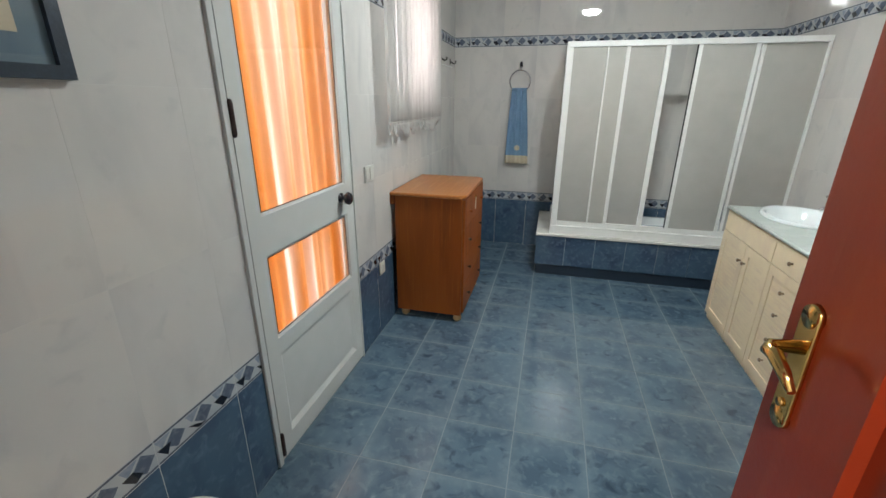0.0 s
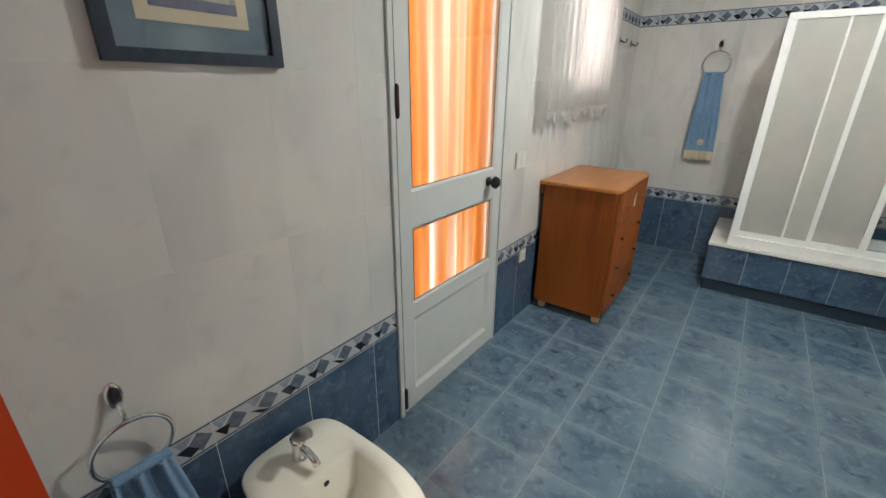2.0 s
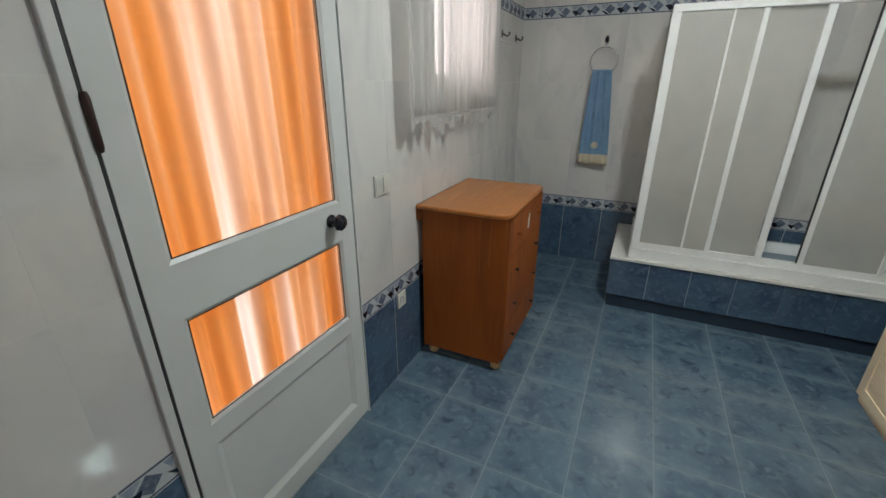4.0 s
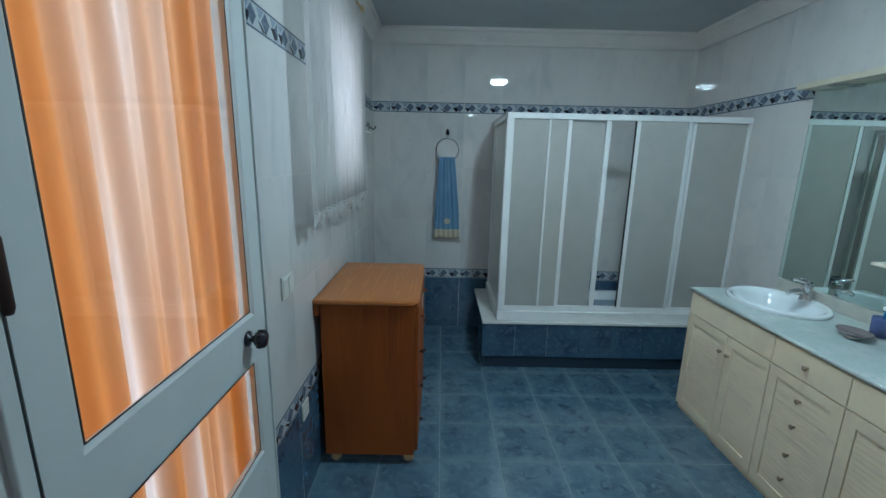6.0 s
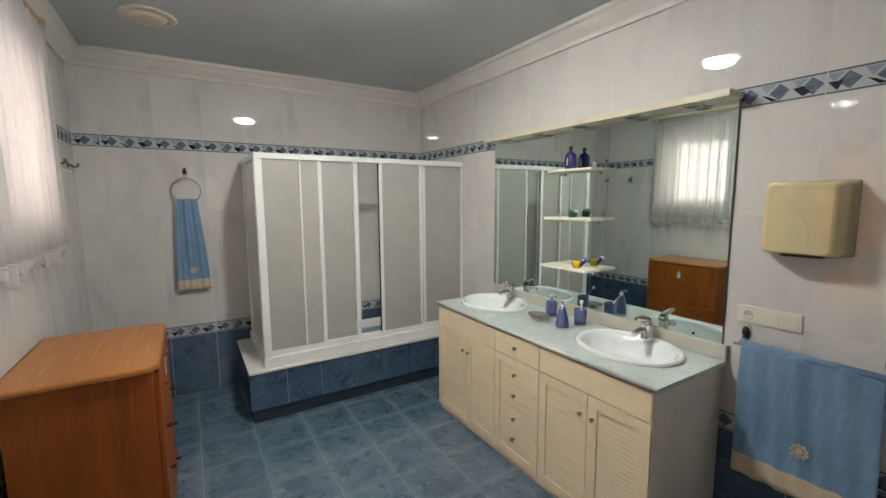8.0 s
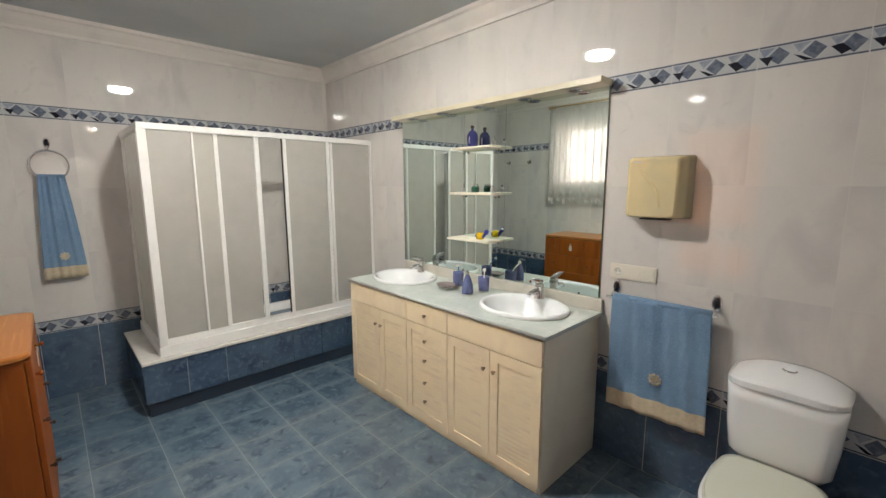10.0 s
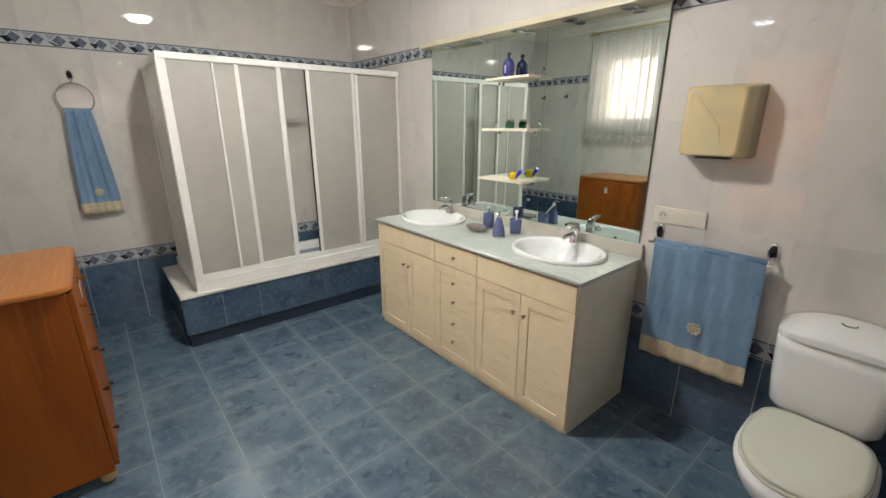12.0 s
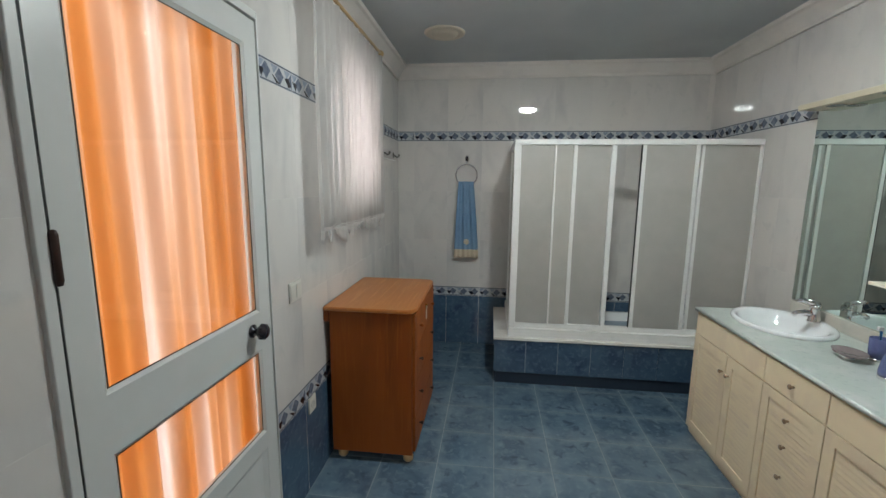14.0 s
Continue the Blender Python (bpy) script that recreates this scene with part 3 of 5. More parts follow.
    part("end_post", B(XR - 0.013, XR - 0.001, FY - 0.018, FY + 0.018, 0.5205, 1.9345, bevel=0.002), M_FRAME, en)
    for x, w, y in ((0.702, 0.013, FY - 0.020), (0.850, 0.028, FY - 0.008), (1.131, 0.036, FY - 0.008), (1.347, 0.028, FY - 0.008), (1.722, 0.026, FY - 0.008), (1.765, 0.024, FY + 0.012)):
        part("stile", B(x - w / 2, x + w / 2, y - 0.009, y + 0.009, 0.5205, 1.9345, bevel=0.002), M_FRAME, en)
    part("rubber_seal", B(1.3255, 1.3325, FY - 0.012, FY + 0.0, 0.5205, 1.9345), M_RUBBER, en, "black rubber closing strip")
    for x0, x1, y in ((0.445, 0.835, FY - 0.008), (0.714, 1.112, FY + 0.012), (1.362, 1.708, FY - 0.008), (1.778, XR - 0.0135, FY + 0.012)):
        part("panel", B(x0, x1, y - 0.002, y + 0.002, 0.5207, 1.9343), M_FROST, en, "frosted acrylic panel")
    for y0, y1 in ((FY + 0.027, YB - 0.031), ):
        part("panel", B(FX - 0.002, FX + 0.002, y0, y1, 0.4757, 1.9343), M_FROST, en, "frosted acrylic panel")
    mx = thing("bath_mixer", (1.98, YB - 0.03, 0.62), "chrome wall bath mixer with lever", "tap")
    bm = bmesh.new()
    tube(bm, ((1.90, YB - 0.05, 0.80), (2.06, YB - 0.05, 0.80)), 0.022, 14)
    for x in (1.92, 2.04):
        tube(bm, ((x, YB - 0.001, 0.80), (x, YB - 0.05, 0.80)), 0.014, 12)
    tube(bm, ((1.98, YB - 0.05, 0.80), (1.98, YB - 0.10, 0.785), (1.98, YB - 0.14, 0.765)), 0.012, 12)
    part("body", bm, M_CHROME, mx)
    part("lever", tube(bmesh.new(), ((1.98, YB - 0.05, 0.822), (1.98, YB - 0.06, 0.845), (1.98, YB - 0.11, 0.86)), 0.007), M_CHROME, mx)


bath()


# ---- washbasin cabinet ----
VX, VY0, VY1, VZ = 1.602, 1.682, 3.424, 0.832
BASINS = ((1.905, 3.15), (1.905, 2.03))
BA, BBX = 0.280, 0.230


def slatted_front(bm, y0, y1, z0, z1, frame, low=None, high=None):
    """A front with a raised frame round a field of small louvres; low and high: the frame's lower and upper rail."""
    low, high = (frame if v is None else v for v in (low, high))
    x1 = VX - 0.001
    x0 = x1 - 0.018
    for a, b, c, d in ((y0, y0 + frame, z0, z1), (y1 - frame, y1, z0, z1), (y0 + frame, y1 - frame, z0, z0 + low), (y0 + frame, y1 - frame, z1 - high, z1)):
        if d - c > 0.002:
            box(bm, x0, x1, a, b, c, d)
    box(bm, x0 + 0.0065, x1, y0 + frame, y1 - frame, z0 + low, z1 - high)
    return bm


def slats(front, y0, y1, z0, z1, frame, low=None, high=None):
    """The louvres of a front, each a part of its own."""
    low, high = (frame if v is None else v for v in (low, high))
    x0 = VX - 0.019
    n = max(2, round((z1 - z0 - low - high) / 0.0245))
    h = (z1 - z0 - low - high) / n
    w = y1 - y0 - 2 * frame - 0.001
    bm = bmesh.new()
    p = [(0.0098, 0.0014), (0.0089, 0.0085), (0.0098, h - 0.0006)]
    a, b = ([bm.verts.new((x, y, z)) for x, z in p] for y in (-w / 2, w / 2))
    for k in range(3):
        bm.faces.new((a[k], a[(k + 1) % 3], b[(k + 1) % 3], b[k]))
    bm.faces.new(a), bm.faces.new(b)
    me = mesh("slat", bm, M_CREAM)
    for i in range(n):
        ob = new("slat", me)
        ob.parent = front
        ob.matrix_parent_inverse = Matrix.Translation((x0 - 0.0031, (y0 + y1) / 2, z0 + low + i * h)) @ Matrix.Identity(4)


def knob(parent, y, z):
    part("knob", lathe(bmesh.new(), ((0.006, 0), (0.005, -0.008), (0.006, -0.012), (0.0115, -0.015), (0.0115, -0.019), (0.007, -0.023), (0, -0.024)), VX - 0.019, y, z, 16, axis="x"), M_BRONZE, parent, "small round bronze knob")


def vanity():
    v = thing("washbasin_cabinet", (1.88, 2.55, 0), "long cream lacquered washbasin cabinet with slatted doors and bronze knobs", "bathroom cabinet")
    bm = bmesh.new()
    box(bm, VX, XR - 0.001, VY0 + 0.018, VY1 - 0.018, 0.036, 0.62)
    box(bm, VX, VX + 0.02, VY0 + 0.018, VY1 - 0.018, 0.62, VZ)
    part("body", bm, M_CREAMSIDE, v)
    for y0 in (VY0, VY1 - 0.018):
        part("side_panel", B(VX, XR - 0.001, y0, y0 + 0.018, 0.0, VZ), M_CREAMSIDE, v, "plain cream end panel")
    part("toe_board", B(VX - 0.006, XR - 0.001, VY0 + 0.0182, VY1 - 0.0182, 0, 0.0355), M_CREAM, v)
    G = 0.0022
    for y0, y1, k in ((2.732, VY1, 0), (2.342, 2.732, 1), (VY0, 2.342, 0)):
        f = part("drawer_front" if k else "apron", B(VX - 0.019, VX - 0.001, y0 + G, y1 - G, 0.690, 0.826, bevel=0.003), M_CREAM, v)
        if k:
            knob(f, 2.536, 0.757)
    for y0, y1, ky in ((3.048, VY1, 3.080), (2.732, 3.048, 3.017), (2.010, 2.342, 2.046), (VY0, 2.010, 1.974)):
        d = part("door", slatted_front(bmesh.new(), y0 + G, y1 - G, 0.038, 0.686, 0.055), M_CREAM, v, "cream slatted cabinet door")
        slats(d, y0 + G, y1 - G, 0.038, 0.686, 0.055)
        knob(d, ky, 0.575)
    for z0, z1, kz, low, high in ((0.5255, 0.686, 0.590, 0.0004, 0.050), (0.387, 0.525, 0.461, 0.0004, 0.0004), (0.248, 0.3865, 0.312, 0.0004, 0.0004), (0.038, 0.2475, 0.183, 0.055, 0.0004)):
        d = part("drawer", slatted_front(bmesh.new(), 2.342 + G, 2.732 - G, z0, z1, 0.050, low, high), M_CREAM, v, "cream slatted drawer front")
        slats(d, 2.342 + G, 2.732 - G, z0, z1, 0.050, low, high)
        knob(d, 2.537, kz)

    # worktop with two oval cut-outs
    bm = bmesh.new()
    x0, x1, y0, y1 = VX - 0.02, XR - 0.001, VY0 - 0.02, VY1 + 0.018
    parts_y = [y0, BASINS[1][1] - BA - 0.03, BASINS[1][1] + BA + 0.03, BASINS[0][1] - BA - 0.03, BASINS[0][1] + BA + 0.0, y1]
    parts_y[4] = min(parts_y[4], y1 - 0.002)
    for a, b in ((parts_y[0], parts_y[1]), (parts_y[2], parts_y[3]), (parts_y[4], parts_y[5])):
        box(bm, x0, x1, a, b, VZ + 0.0005, VZ + 0.022)
    for (cx, cy), a, b in ((BASINS[1], parts_y[1], parts_y[2]), (BASINS[0], parts_y[3], parts_y[4])):
        n = 48
        for z, flip in ((VZ + 0.022, 0), (VZ + 0.0005, 1)):
            inner, outer = [], []
            for k in range(n):
                t = 2 * math.pi * k / n
                dx, dy = math.cos(t), math.sin(t)
                inner.append(bm.verts.new((cx + (BBX - 0.02) * dx, cy + (BA - 0.02) * dy, z)))
                s = min((x1 - cx) / dx if dx > 1e-6 else ((x0 - cx) / dx if dx < -1e-6 else 9), (b - cy) / dy if dy > 1e-6 else ((a - cy) / dy if dy < -1e-6 else 9))
                outer.append(bm.verts.new((cx + s * dx, cy + s * dy, z)))
            for k in range(n):
                bm.faces.new((inner[k], outer[k], outer[(k + 1) % n], inner[(k + 1) % n]))
            for sx in (x0, x1):
                for sy in (a, b):
                    near = sorted(outer, key=lambda q: (q.co.x - sx) ** 2 + (q.co.y - sy) ** 2)[:2]
                    bm.faces.new((near[0], near[1], bm.verts.new((sx, sy, z))))
        inner_top = [q for q in bm.verts if abs(((q.co.x - cx) / (BBX - 0.02)) ** 2 + ((q.co.y - cy) / (BA - 0.02)) ** 2 - 1) < 1e-4]
        for k in range(n):
            bm.faces.new((inner_top[k], inner_top[(k + 1) % n], inner_top[n + (k + 1) % n], inner_top[n + k]))
        for sx in (x0, x1):
            bm.faces.new([bm.verts.new(q) for q in ((sx, a, VZ + 0.0005), (sx, b, VZ + 0.0005), (sx, b, VZ + 0.022), (sx, a, VZ + 0.022))])
    bmesh.ops.remove_doubles(bm, verts=bm.verts, dist=0.0002)
    top = solo("worktop", bm, M_TOP, "pale blue green polished stone worktop with two oval basins let in", "worktop")
    part("front_edge", tube(bmesh.new(), ((x0, y0, VZ + 0.0115), (x0, y1, VZ + 0.0115)), 0.0108, 12), M_TOP, top)
    solo("backsplash", B(XR - 0.028, XR - 0.001, y0, y1, VZ + 0.0222, 0.928, bevel=0.004), M_UPSTAND, "low pale stone upstand along the back of the worktop", "backsplash")
    for cx, cy in BASINS:
        s = thing("washbasin", (cx, cy, VZ + 0.022), "oval white ceramic washbasin set in the worktop", "washbasin", "washbasins in the worktop")
        bm = bmesh.new()
        rings = []
        for f, z in ((0.985, 0.0222), (1.0, 0.030), (0.99, 0.040), (0.955, 0.046), (0.90, 0.043), (0.87, 0.034), (0.82, 0.0), (0.72, -0.05), (0.52, -0.10), (0.28, -0.125), (0.08, -0.132), (0.085, -0.14)):
            off = -0.018 * max(0, min(1, (0.90 - f) * 6))
            rings.append([bm.verts.new((cx + off + f * BBX * math.cos(2 * math.pi * k / 56) * (1 if f > 0.88 else 0.96), cy + f * BA * math.sin(2 * math.pi * k / 56), VZ + z)) for k in range(56)])
        for a, b in zip(rings, rings[1:]):
            for k in range(56):
                bm.faces.new((a[k], a[(k + 1) % 56], b[(k + 1) % 56], b[k])).smooth = True
        bm.faces.new(rings[-1])
        part("bowl", bm, M_CERAMIC, s)
        part("drain", lathe(bmesh.new(), ((0.0, 0.004), (0.012, 0.004), (0.022, 0.002), (0.024, 0.0), (0.0, 0.0)), cx - 0.018, cy, VZ - 0.132, 20), M_CHROME, s, "round chrome waste")
        part("overflow", lathe(bmesh.new(), ((0.008, 0), (0.010, 0.003), (0.0, 0.003)), cx - 0.165, cy, VZ - 0.015, 12, axis="x"), M_BLACK, s, "small dark overflow hole")
        tx = cx + 0.168
        t = thing("basin_tap", (tx, cy, VZ + 0.045), "chrome single-lever basin mixer tap", "tap", "taps at the washbasins")
        part("body", lathe(bmesh.new(), ((0.031, 0.043), (0.031, 0.05), (0.026, 0.057), (0.025, 0.108), (0.028, 0.122), (0.026, 0.140), (0.0, 0.146)), tx, cy, VZ, 22), M_CHROME, t)
        part("spout", tube(bmesh.new(), ((tx, cy, VZ + 0.088), (tx - 0.05, cy, VZ + 0.098), (tx - 0.095, cy, VZ + 0.093), (tx - 0.112, cy, VZ + 0.080)), (0.019, 0.0165, 0.0145, 0.0135), 14), M_CHROME, t)
        part("lever", tube(bmesh.new(), ((tx + 0.010, cy, VZ + 0.142), (tx - 0.02, cy, VZ + 0.157), (tx - 0.065, cy, VZ + 0.168), (tx - 0.098, cy, VZ + 0.168)), (0.020, 0.017, 0.012, 0.008), 12), M_CHROME, t)


vanity()
TZ = VZ + 0.022


def accessories():
    def tumbler(x, y, label, brush):
        c = thing("tumbler", (x, y, TZ), label, "tumbler", "violet bathroom set")
        part("foot_ring", lathe(bmesh.new(), ((0.036, 0), (0.0375, 0.003), (0.036, 0.006), (0.0375, 0.010), (0.036, 0.0145), (0.0, 0.0145)), x, y, TZ, 26), M_CHROME, c, "chrome foot ring")
        part("cup", lathe(bmesh.new(), ((0.0, 0.015), (0.034, 0.015), (0.037, 0.05), (0.038, 0.105), (0.036, 0.107), (0.034, 0.105), (0.032, 0.03), (0.0, 0.024)), x, y, TZ, 26), M_PURPLE, c)
        if brush:
            material, word = brush
            b = thing("toothbrush", (x, y, TZ + 0.025), word + " toothbrush standing in the violet tumbler", "toothbrush")
            part("stem", tube(bmesh.new(), ((x + 0.015, y + 0.012, TZ + 0.029), (x - 0.02, y - 0.02, TZ + 0.12), (x - 0.045, y - 0.045, TZ + 0.16)), (0.004, 0.0045, 0.005), 8), material, b)
            part("bristles", B(x - 0.060, x - 0.040, y - 0.052, y - 0.040, TZ + 0.158, TZ + 0.175), M_FRAME, b)

    tumbler(2.00, 2.655, "violet ceramic tumbler with a chrome foot, holding a blue toothbrush", (M_BRUSH, "blue"))
    tumbler(2.01, 2.425, "violet ceramic tumbler with a chrome foot, holding a white toothbrush", (M_FRAME, "white"))
    x, y = 1.872, 2.445
    d = thing("soap_dispenser", (x, y, TZ), "violet tapered soap dispenser with a chrome pump", "soap dispenser", "violet bathroom set")
    part("foot_ring", lathe(bmesh.new(), ((0.037, 0), (0.0385, 0.003), (0.037, 0.007), (0.0385, 0.011), (0.037, 0.0155), (0.0, 0.0155)), x, y, TZ, 26), M_CHROME, d, "chrome foot ring")
    part("bottle", lathe(bmesh.new(), ((0.0, 0.016), (0.037, 0.016), (0.0385, 0.03), (0.034, 0.07), (0.022, 0.115), (0.013, 0.135), (0.0, 0.137)), x, y, TZ, 28), M_PURPLE, d)
    bm = bmesh.new()
    lathe(bm, ((0.012, 0.1372), (0.012, 0.147), (0.005, 0.149), (0.005, 0.168), (0.0, 0.169)), x, y, TZ, 16)
    tube(bm, ((x, y, TZ + 0.166), (x - 0.02, y - 0.01, TZ + 0.168), (x - 0.038, y - 0.02, TZ + 0.160)), 0.0045, 8)
    part("pump", bm, M_CHROME, d, "chrome pump head")
    x, y = 1.885, 2.66
    s = thing("soap_dish", (x, y, TZ), "round smoky soap dish on a chrome foot", "soap dish", "violet bathroom set")
    part("foot", lathe(bmesh.new(), ((0.030, 0), (0.032, 0.004), (0.030, 0.010), (0.031, 0.020), (0.0, 0.020)), x, y, TZ, 24), M_CHROME, s, "chrome foot")
    part("dish", lathe(bmesh.new(), ((0.0, 0.0205), (0.03, 0.0205), (0.054, 0.026), (0.060, 0.038), (0.056, 0.038), (0.048, 0.030), (0.0, 0.027)), x, y, TZ, 28, 1.0, 1.25), M_DISH, s)


accessories()


# ---- mirror wall ----
def mirror_wall():
    mx = XR - 0.012
    m = thing("mirror", (mx, 2.57, 0.93), "large frameless wall mirror in three panes above the washbasins", "mirror")
    for y0, y1 in ((1.692, 2.3745), (2.3760, 2.7475), (2.7490, 3.459)):
        part("pane", B(mx, XR - 0.004, y0, y1, 0.930, 2.084), M_MIRROR, m)
    part("backing", B(XR - 0.0038, XR - 0.0005, 1.688, 3.463, 0.929, 2.084), M_EDGE, m, "dark backing board at the mirror edge")
    c = thing("mirror_canopy", (XR, 2.57, 2.085), "cream light canopy over the mirror with small recessed spotlights, off", "light canopy")
    part("housing", B(XR - 0.125, XR - 0.0005, 1.684, 3.466, 2.0855, 2.118, bevel=0.003), M_CANOPY, c, "cream lacquered long housing")
    for y in (1.87, 2.20, 2.56, 2.92, 3.26):
        s = part("spotlight", lathe(bmesh.new(), ((0.044, 0), (0.043, -0.005), (0.036, -0.006), (0.030, -0.002), (0.0, -0.001)), XR - 0.062, y, 2.0855, 24), M_CHROME, c, "small round chrome spotlight")
        part("lens", lathe(bmesh.new(), ((0.026, 0), (0.022, -0.003), (0.0, -0.004)), XR - 0.062, y, 2.0840, 18), M_GLASS, s)
    shelves = []
    for z, y0, y1, d in ((1.826, 2.405, 2.765, 0.115), (1.518, 2.40, 2.785, 0.115), (1.200, 2.40, 2.78, 0.145)):
        s = thing("wall_shelf", (mx, (y0 + y1) / 2, z), "small cream shelf fixed to the mirror", "shelf", "shelves on the mirror")
        part("board", B(mx - d, mx - 0.0005, y0, y1, z - 0.016, z, bevel=0.003), M_CREAMSIDE, s)
        for y in (y0 + 0.04, y1 - 0.04):
            part("bracket", lathe(bmesh.new(), ((0.008, 0), (0.008, -0.02), (0.0, -0.022)), mx - 0.02, y, z - 0.0165, 12), M_CHROME, s, "small chrome bracket")
        shelves.append(s)

    def bottle(x, y, z, label, material, r=0.037, h=0.15):
        b = thing("bottle", (x, y, z), label, "bottle")
        part("glass_body", lathe(bmesh.new(), ((0.0, 0.0), (r, 0.001), (r * 1.04, h * 0.3), (r, h * 0.56), (r * 0.7, h * 0.70), (r * 0.28, h * 0.76), (r * 0.25, h * 0.84), (0, h * 0.845)), x, y, z, 24, 0.75, 1.0), material, b)
        part("stopper", lathe(bmesh.new(), ((0.009, h * 0.846), (0.013, h * 0.88), (0.013, h * 0.97), (0.0, h)), x, y, z, 14), M_BROWN, b, "dark cork stopper")
        part("label_patch", lathe(bmesh.new(), ((r * 1.045, h * 0.16), (r * 1.055, h * 0.34), (r * 1.02, h * 0.48)), x, y, z, 24, 0.75, 0.55), M_LILAC, b, "faded pale label")

    bottle(2.09, 2.611, 1.826, "squat navy glass bottle with a pale label", M_NAVYGLASS, 0.040, 0.145)
    for y, label in ((2.58, "small dark green glass jar with a metal lid"), ):
        j = thing("jar", (2.09, y, 1.518), label, "jar")
        part("jar_body", lathe(bmesh.new(), ((0, 0), (0.026, 0.001), (0.028, 0.03), (0.022, 0.042), (0, 0.042)), 2.09, y, 1.518, 20), M_GREENJAR, j)
        part("lid", lathe(bmesh.new(), ((0.023, 0.0422), (0.023, 0.055), (0.0, 0.056)), 2.09, y, 1.518, 20), M_CHROME, j, "metal lid")
    for y, z in ((2.705, 1.518), (2.44, 1.518), (2.43, 1.826)):
        p = thing("perfume_bottle", (2.10, y, z), "tiny clear perfume bottle with a chrome cap", "perfume bottle", "tiny perfume bottles")
        part("flask", lathe(bmesh.new(), ((0, 0), (0.012, 0.0005), (0.013, 0.022), (0.006, 0.032), (0, 0.033)), 2.10, y, z, 14), M_STEEL, p)
        part("cap", lathe(bmesh.new(), ((0.006, 0.0332), (0.007, 0.05), (0, 0.052)), 2.10, y, z, 12), M_CHROME, p, "chrome cap")
    for y, flip in ((2.515, -1), ):
        w = thing("toy_watering_can", (2.07, y, 1.200), "tiny yellow and cobalt glazed watering can ornament", "ornament")
        part("pot", lathe(bmesh.new(), ((0, 0), (0.026, 0.001), (0.028, 0.035), (0.020, 0.046), (0, 0.046)), 2.07, y, 1.200, 20), M_YELLOW, w, "yellow glazed pot")
        part("spout", tube(bmesh.new(), ((2.07, y + flip * 0.024, 1.215), (2.07, y + flip * 0.045, 1.24), (2.07, y + flip * 0.062, 1.262)), (0.009, 0.012, 0.015), 12), M_COBALT, w, "cobalt blue spout")
        part("handle", tube(bmesh.new(), [(2.07, y - flip * (0.024 + 0.018 * math.sin(math.pi * k / 8)), 1.205 + 0.033 * k / 8) for k in range(9)], 0.0035, 8), M_COBALT, w, "cobalt blue handle")


mirror_wall()


# ---- fittings on the long wall ----
def rosette(bm, x, y, z, sign, size=1.0):
    """Tear-shaped dark boss with a chrome rim; sign is the way out of the wall along x."""
    lathe(bm, ((0.0, 0), (0.030 * size, 0), (0.030 * size, 0.006 * sign), (0.026 * size, 0.010 * sign), (0, 0.010 * sign)), x, y, z, 22, 0.72, 1.35, axis="x", slot=0)
    lathe(bm, ((0.022 * size, 0.0102 * sign), (0.018 * size, 0.019 * sign), (0, 0.022 * sign)), x, y, z, 20, 0.72, 1.4, axis="x", slot=1)


def towel_rail():
    r = thing("towel_rail", (XR, 1.35, 1.0), "chrome towel rail on two dark bosses", "towel rail")
    for y in (1.118, 1.592):
        bm = bmesh.new()
        rosette(bm, XR, y, 1.015, -1)
        part("boss", bm, (M_CHROME, M_BLACK), r, "dark tear-shaped boss in a chrome rim")
        part("arm", tube(bmesh.new(), ((XR - 0.022, y, 1.0), (XR - 0.05, y, 0.985), (XR - 0.072, y, 0.970)), (0.009, 0.007, 0.010), 12), M_CHROME, r)
    part("rail", tube(bmesh.new(), ((XR - 0.072, 1.095, 0.970), (XR - 0.072, 1.615, 0.970)), 0.007, 12), M_CHROME, r)
    t = thing("hand_towel", (XR - 0.08, 1.33, 0.37), "pale blue terry towel with cream border over the rail", "towel")

    def drape(u, v):
        y = 1.578 - (0.462 + 0.018 * (1 - v)) * u
        fold = 0.006 * math.sin(17 * u + 1.0) * (0.4 + 0.6 * v) + 0.004 * math.sin(39 * u + 3 * v)
        z = 0.372 + 0.607 * v + 0.012 * u
        crease = 0.0018 * math.sin(61 * u + 23 * v) * math.sin(41 * v - 19 * u) + 0.003 * math.sin(9 * v + 5 * u)
        return XR - 0.084 - fold * 0.8 - 0.004 * (1 - v) - crease * min(1, 6 * v * (1 - v)), y, z + 0.003 * math.sin(27 * u) * (1 - v)
    part("front_drop", sheet(bmesh.new(), drape, 60, 26, 0.004, (-1, 0, 0), lambda u, v: 1 if v < 0.135 else 0), (M_BLUETOWEL, M_CREAMTOWEL), t)

    def back(u, v):
        return XR - 0.058 + 0.003 * math.sin(15 * u), 1.565 - 0.44 * u, 0.50 + 0.478 * v
    part("back_drop", sheet(bmesh.new(), back, 30, 10, 0.004, (-1, 0, 0)), M_BLUETOWEL, t)
    part("fold", tube(bmesh.new(), ((XR - 0.071, 1.572, 0.981), (XR - 0.071, 1.12, 0.981)), 0.0145, 12), M_BLUETOWEL, t)
    bm = bmesh.new()
    lathe(bm, ((0.015, 0), (0.012, -0.0006), (0, -0.001)), XR - 0.0925, 1.335, 0.588, 14, axis="x")
    for k in range(9):
        a = 2 * math.pi * k / 9
        lathe(bm, ((0.0085, 0), (0.006, -0.0005), (0, -0.0008)), XR - 0.0925, 1.335 + 0.025 * math.cos(a), 0.588 + 0.025 * math.sin(a), 10, axis="x")
    part("flower_patch", bm, M_CREAMTOWEL, t, "embroidered cream flower")


towel_rail()


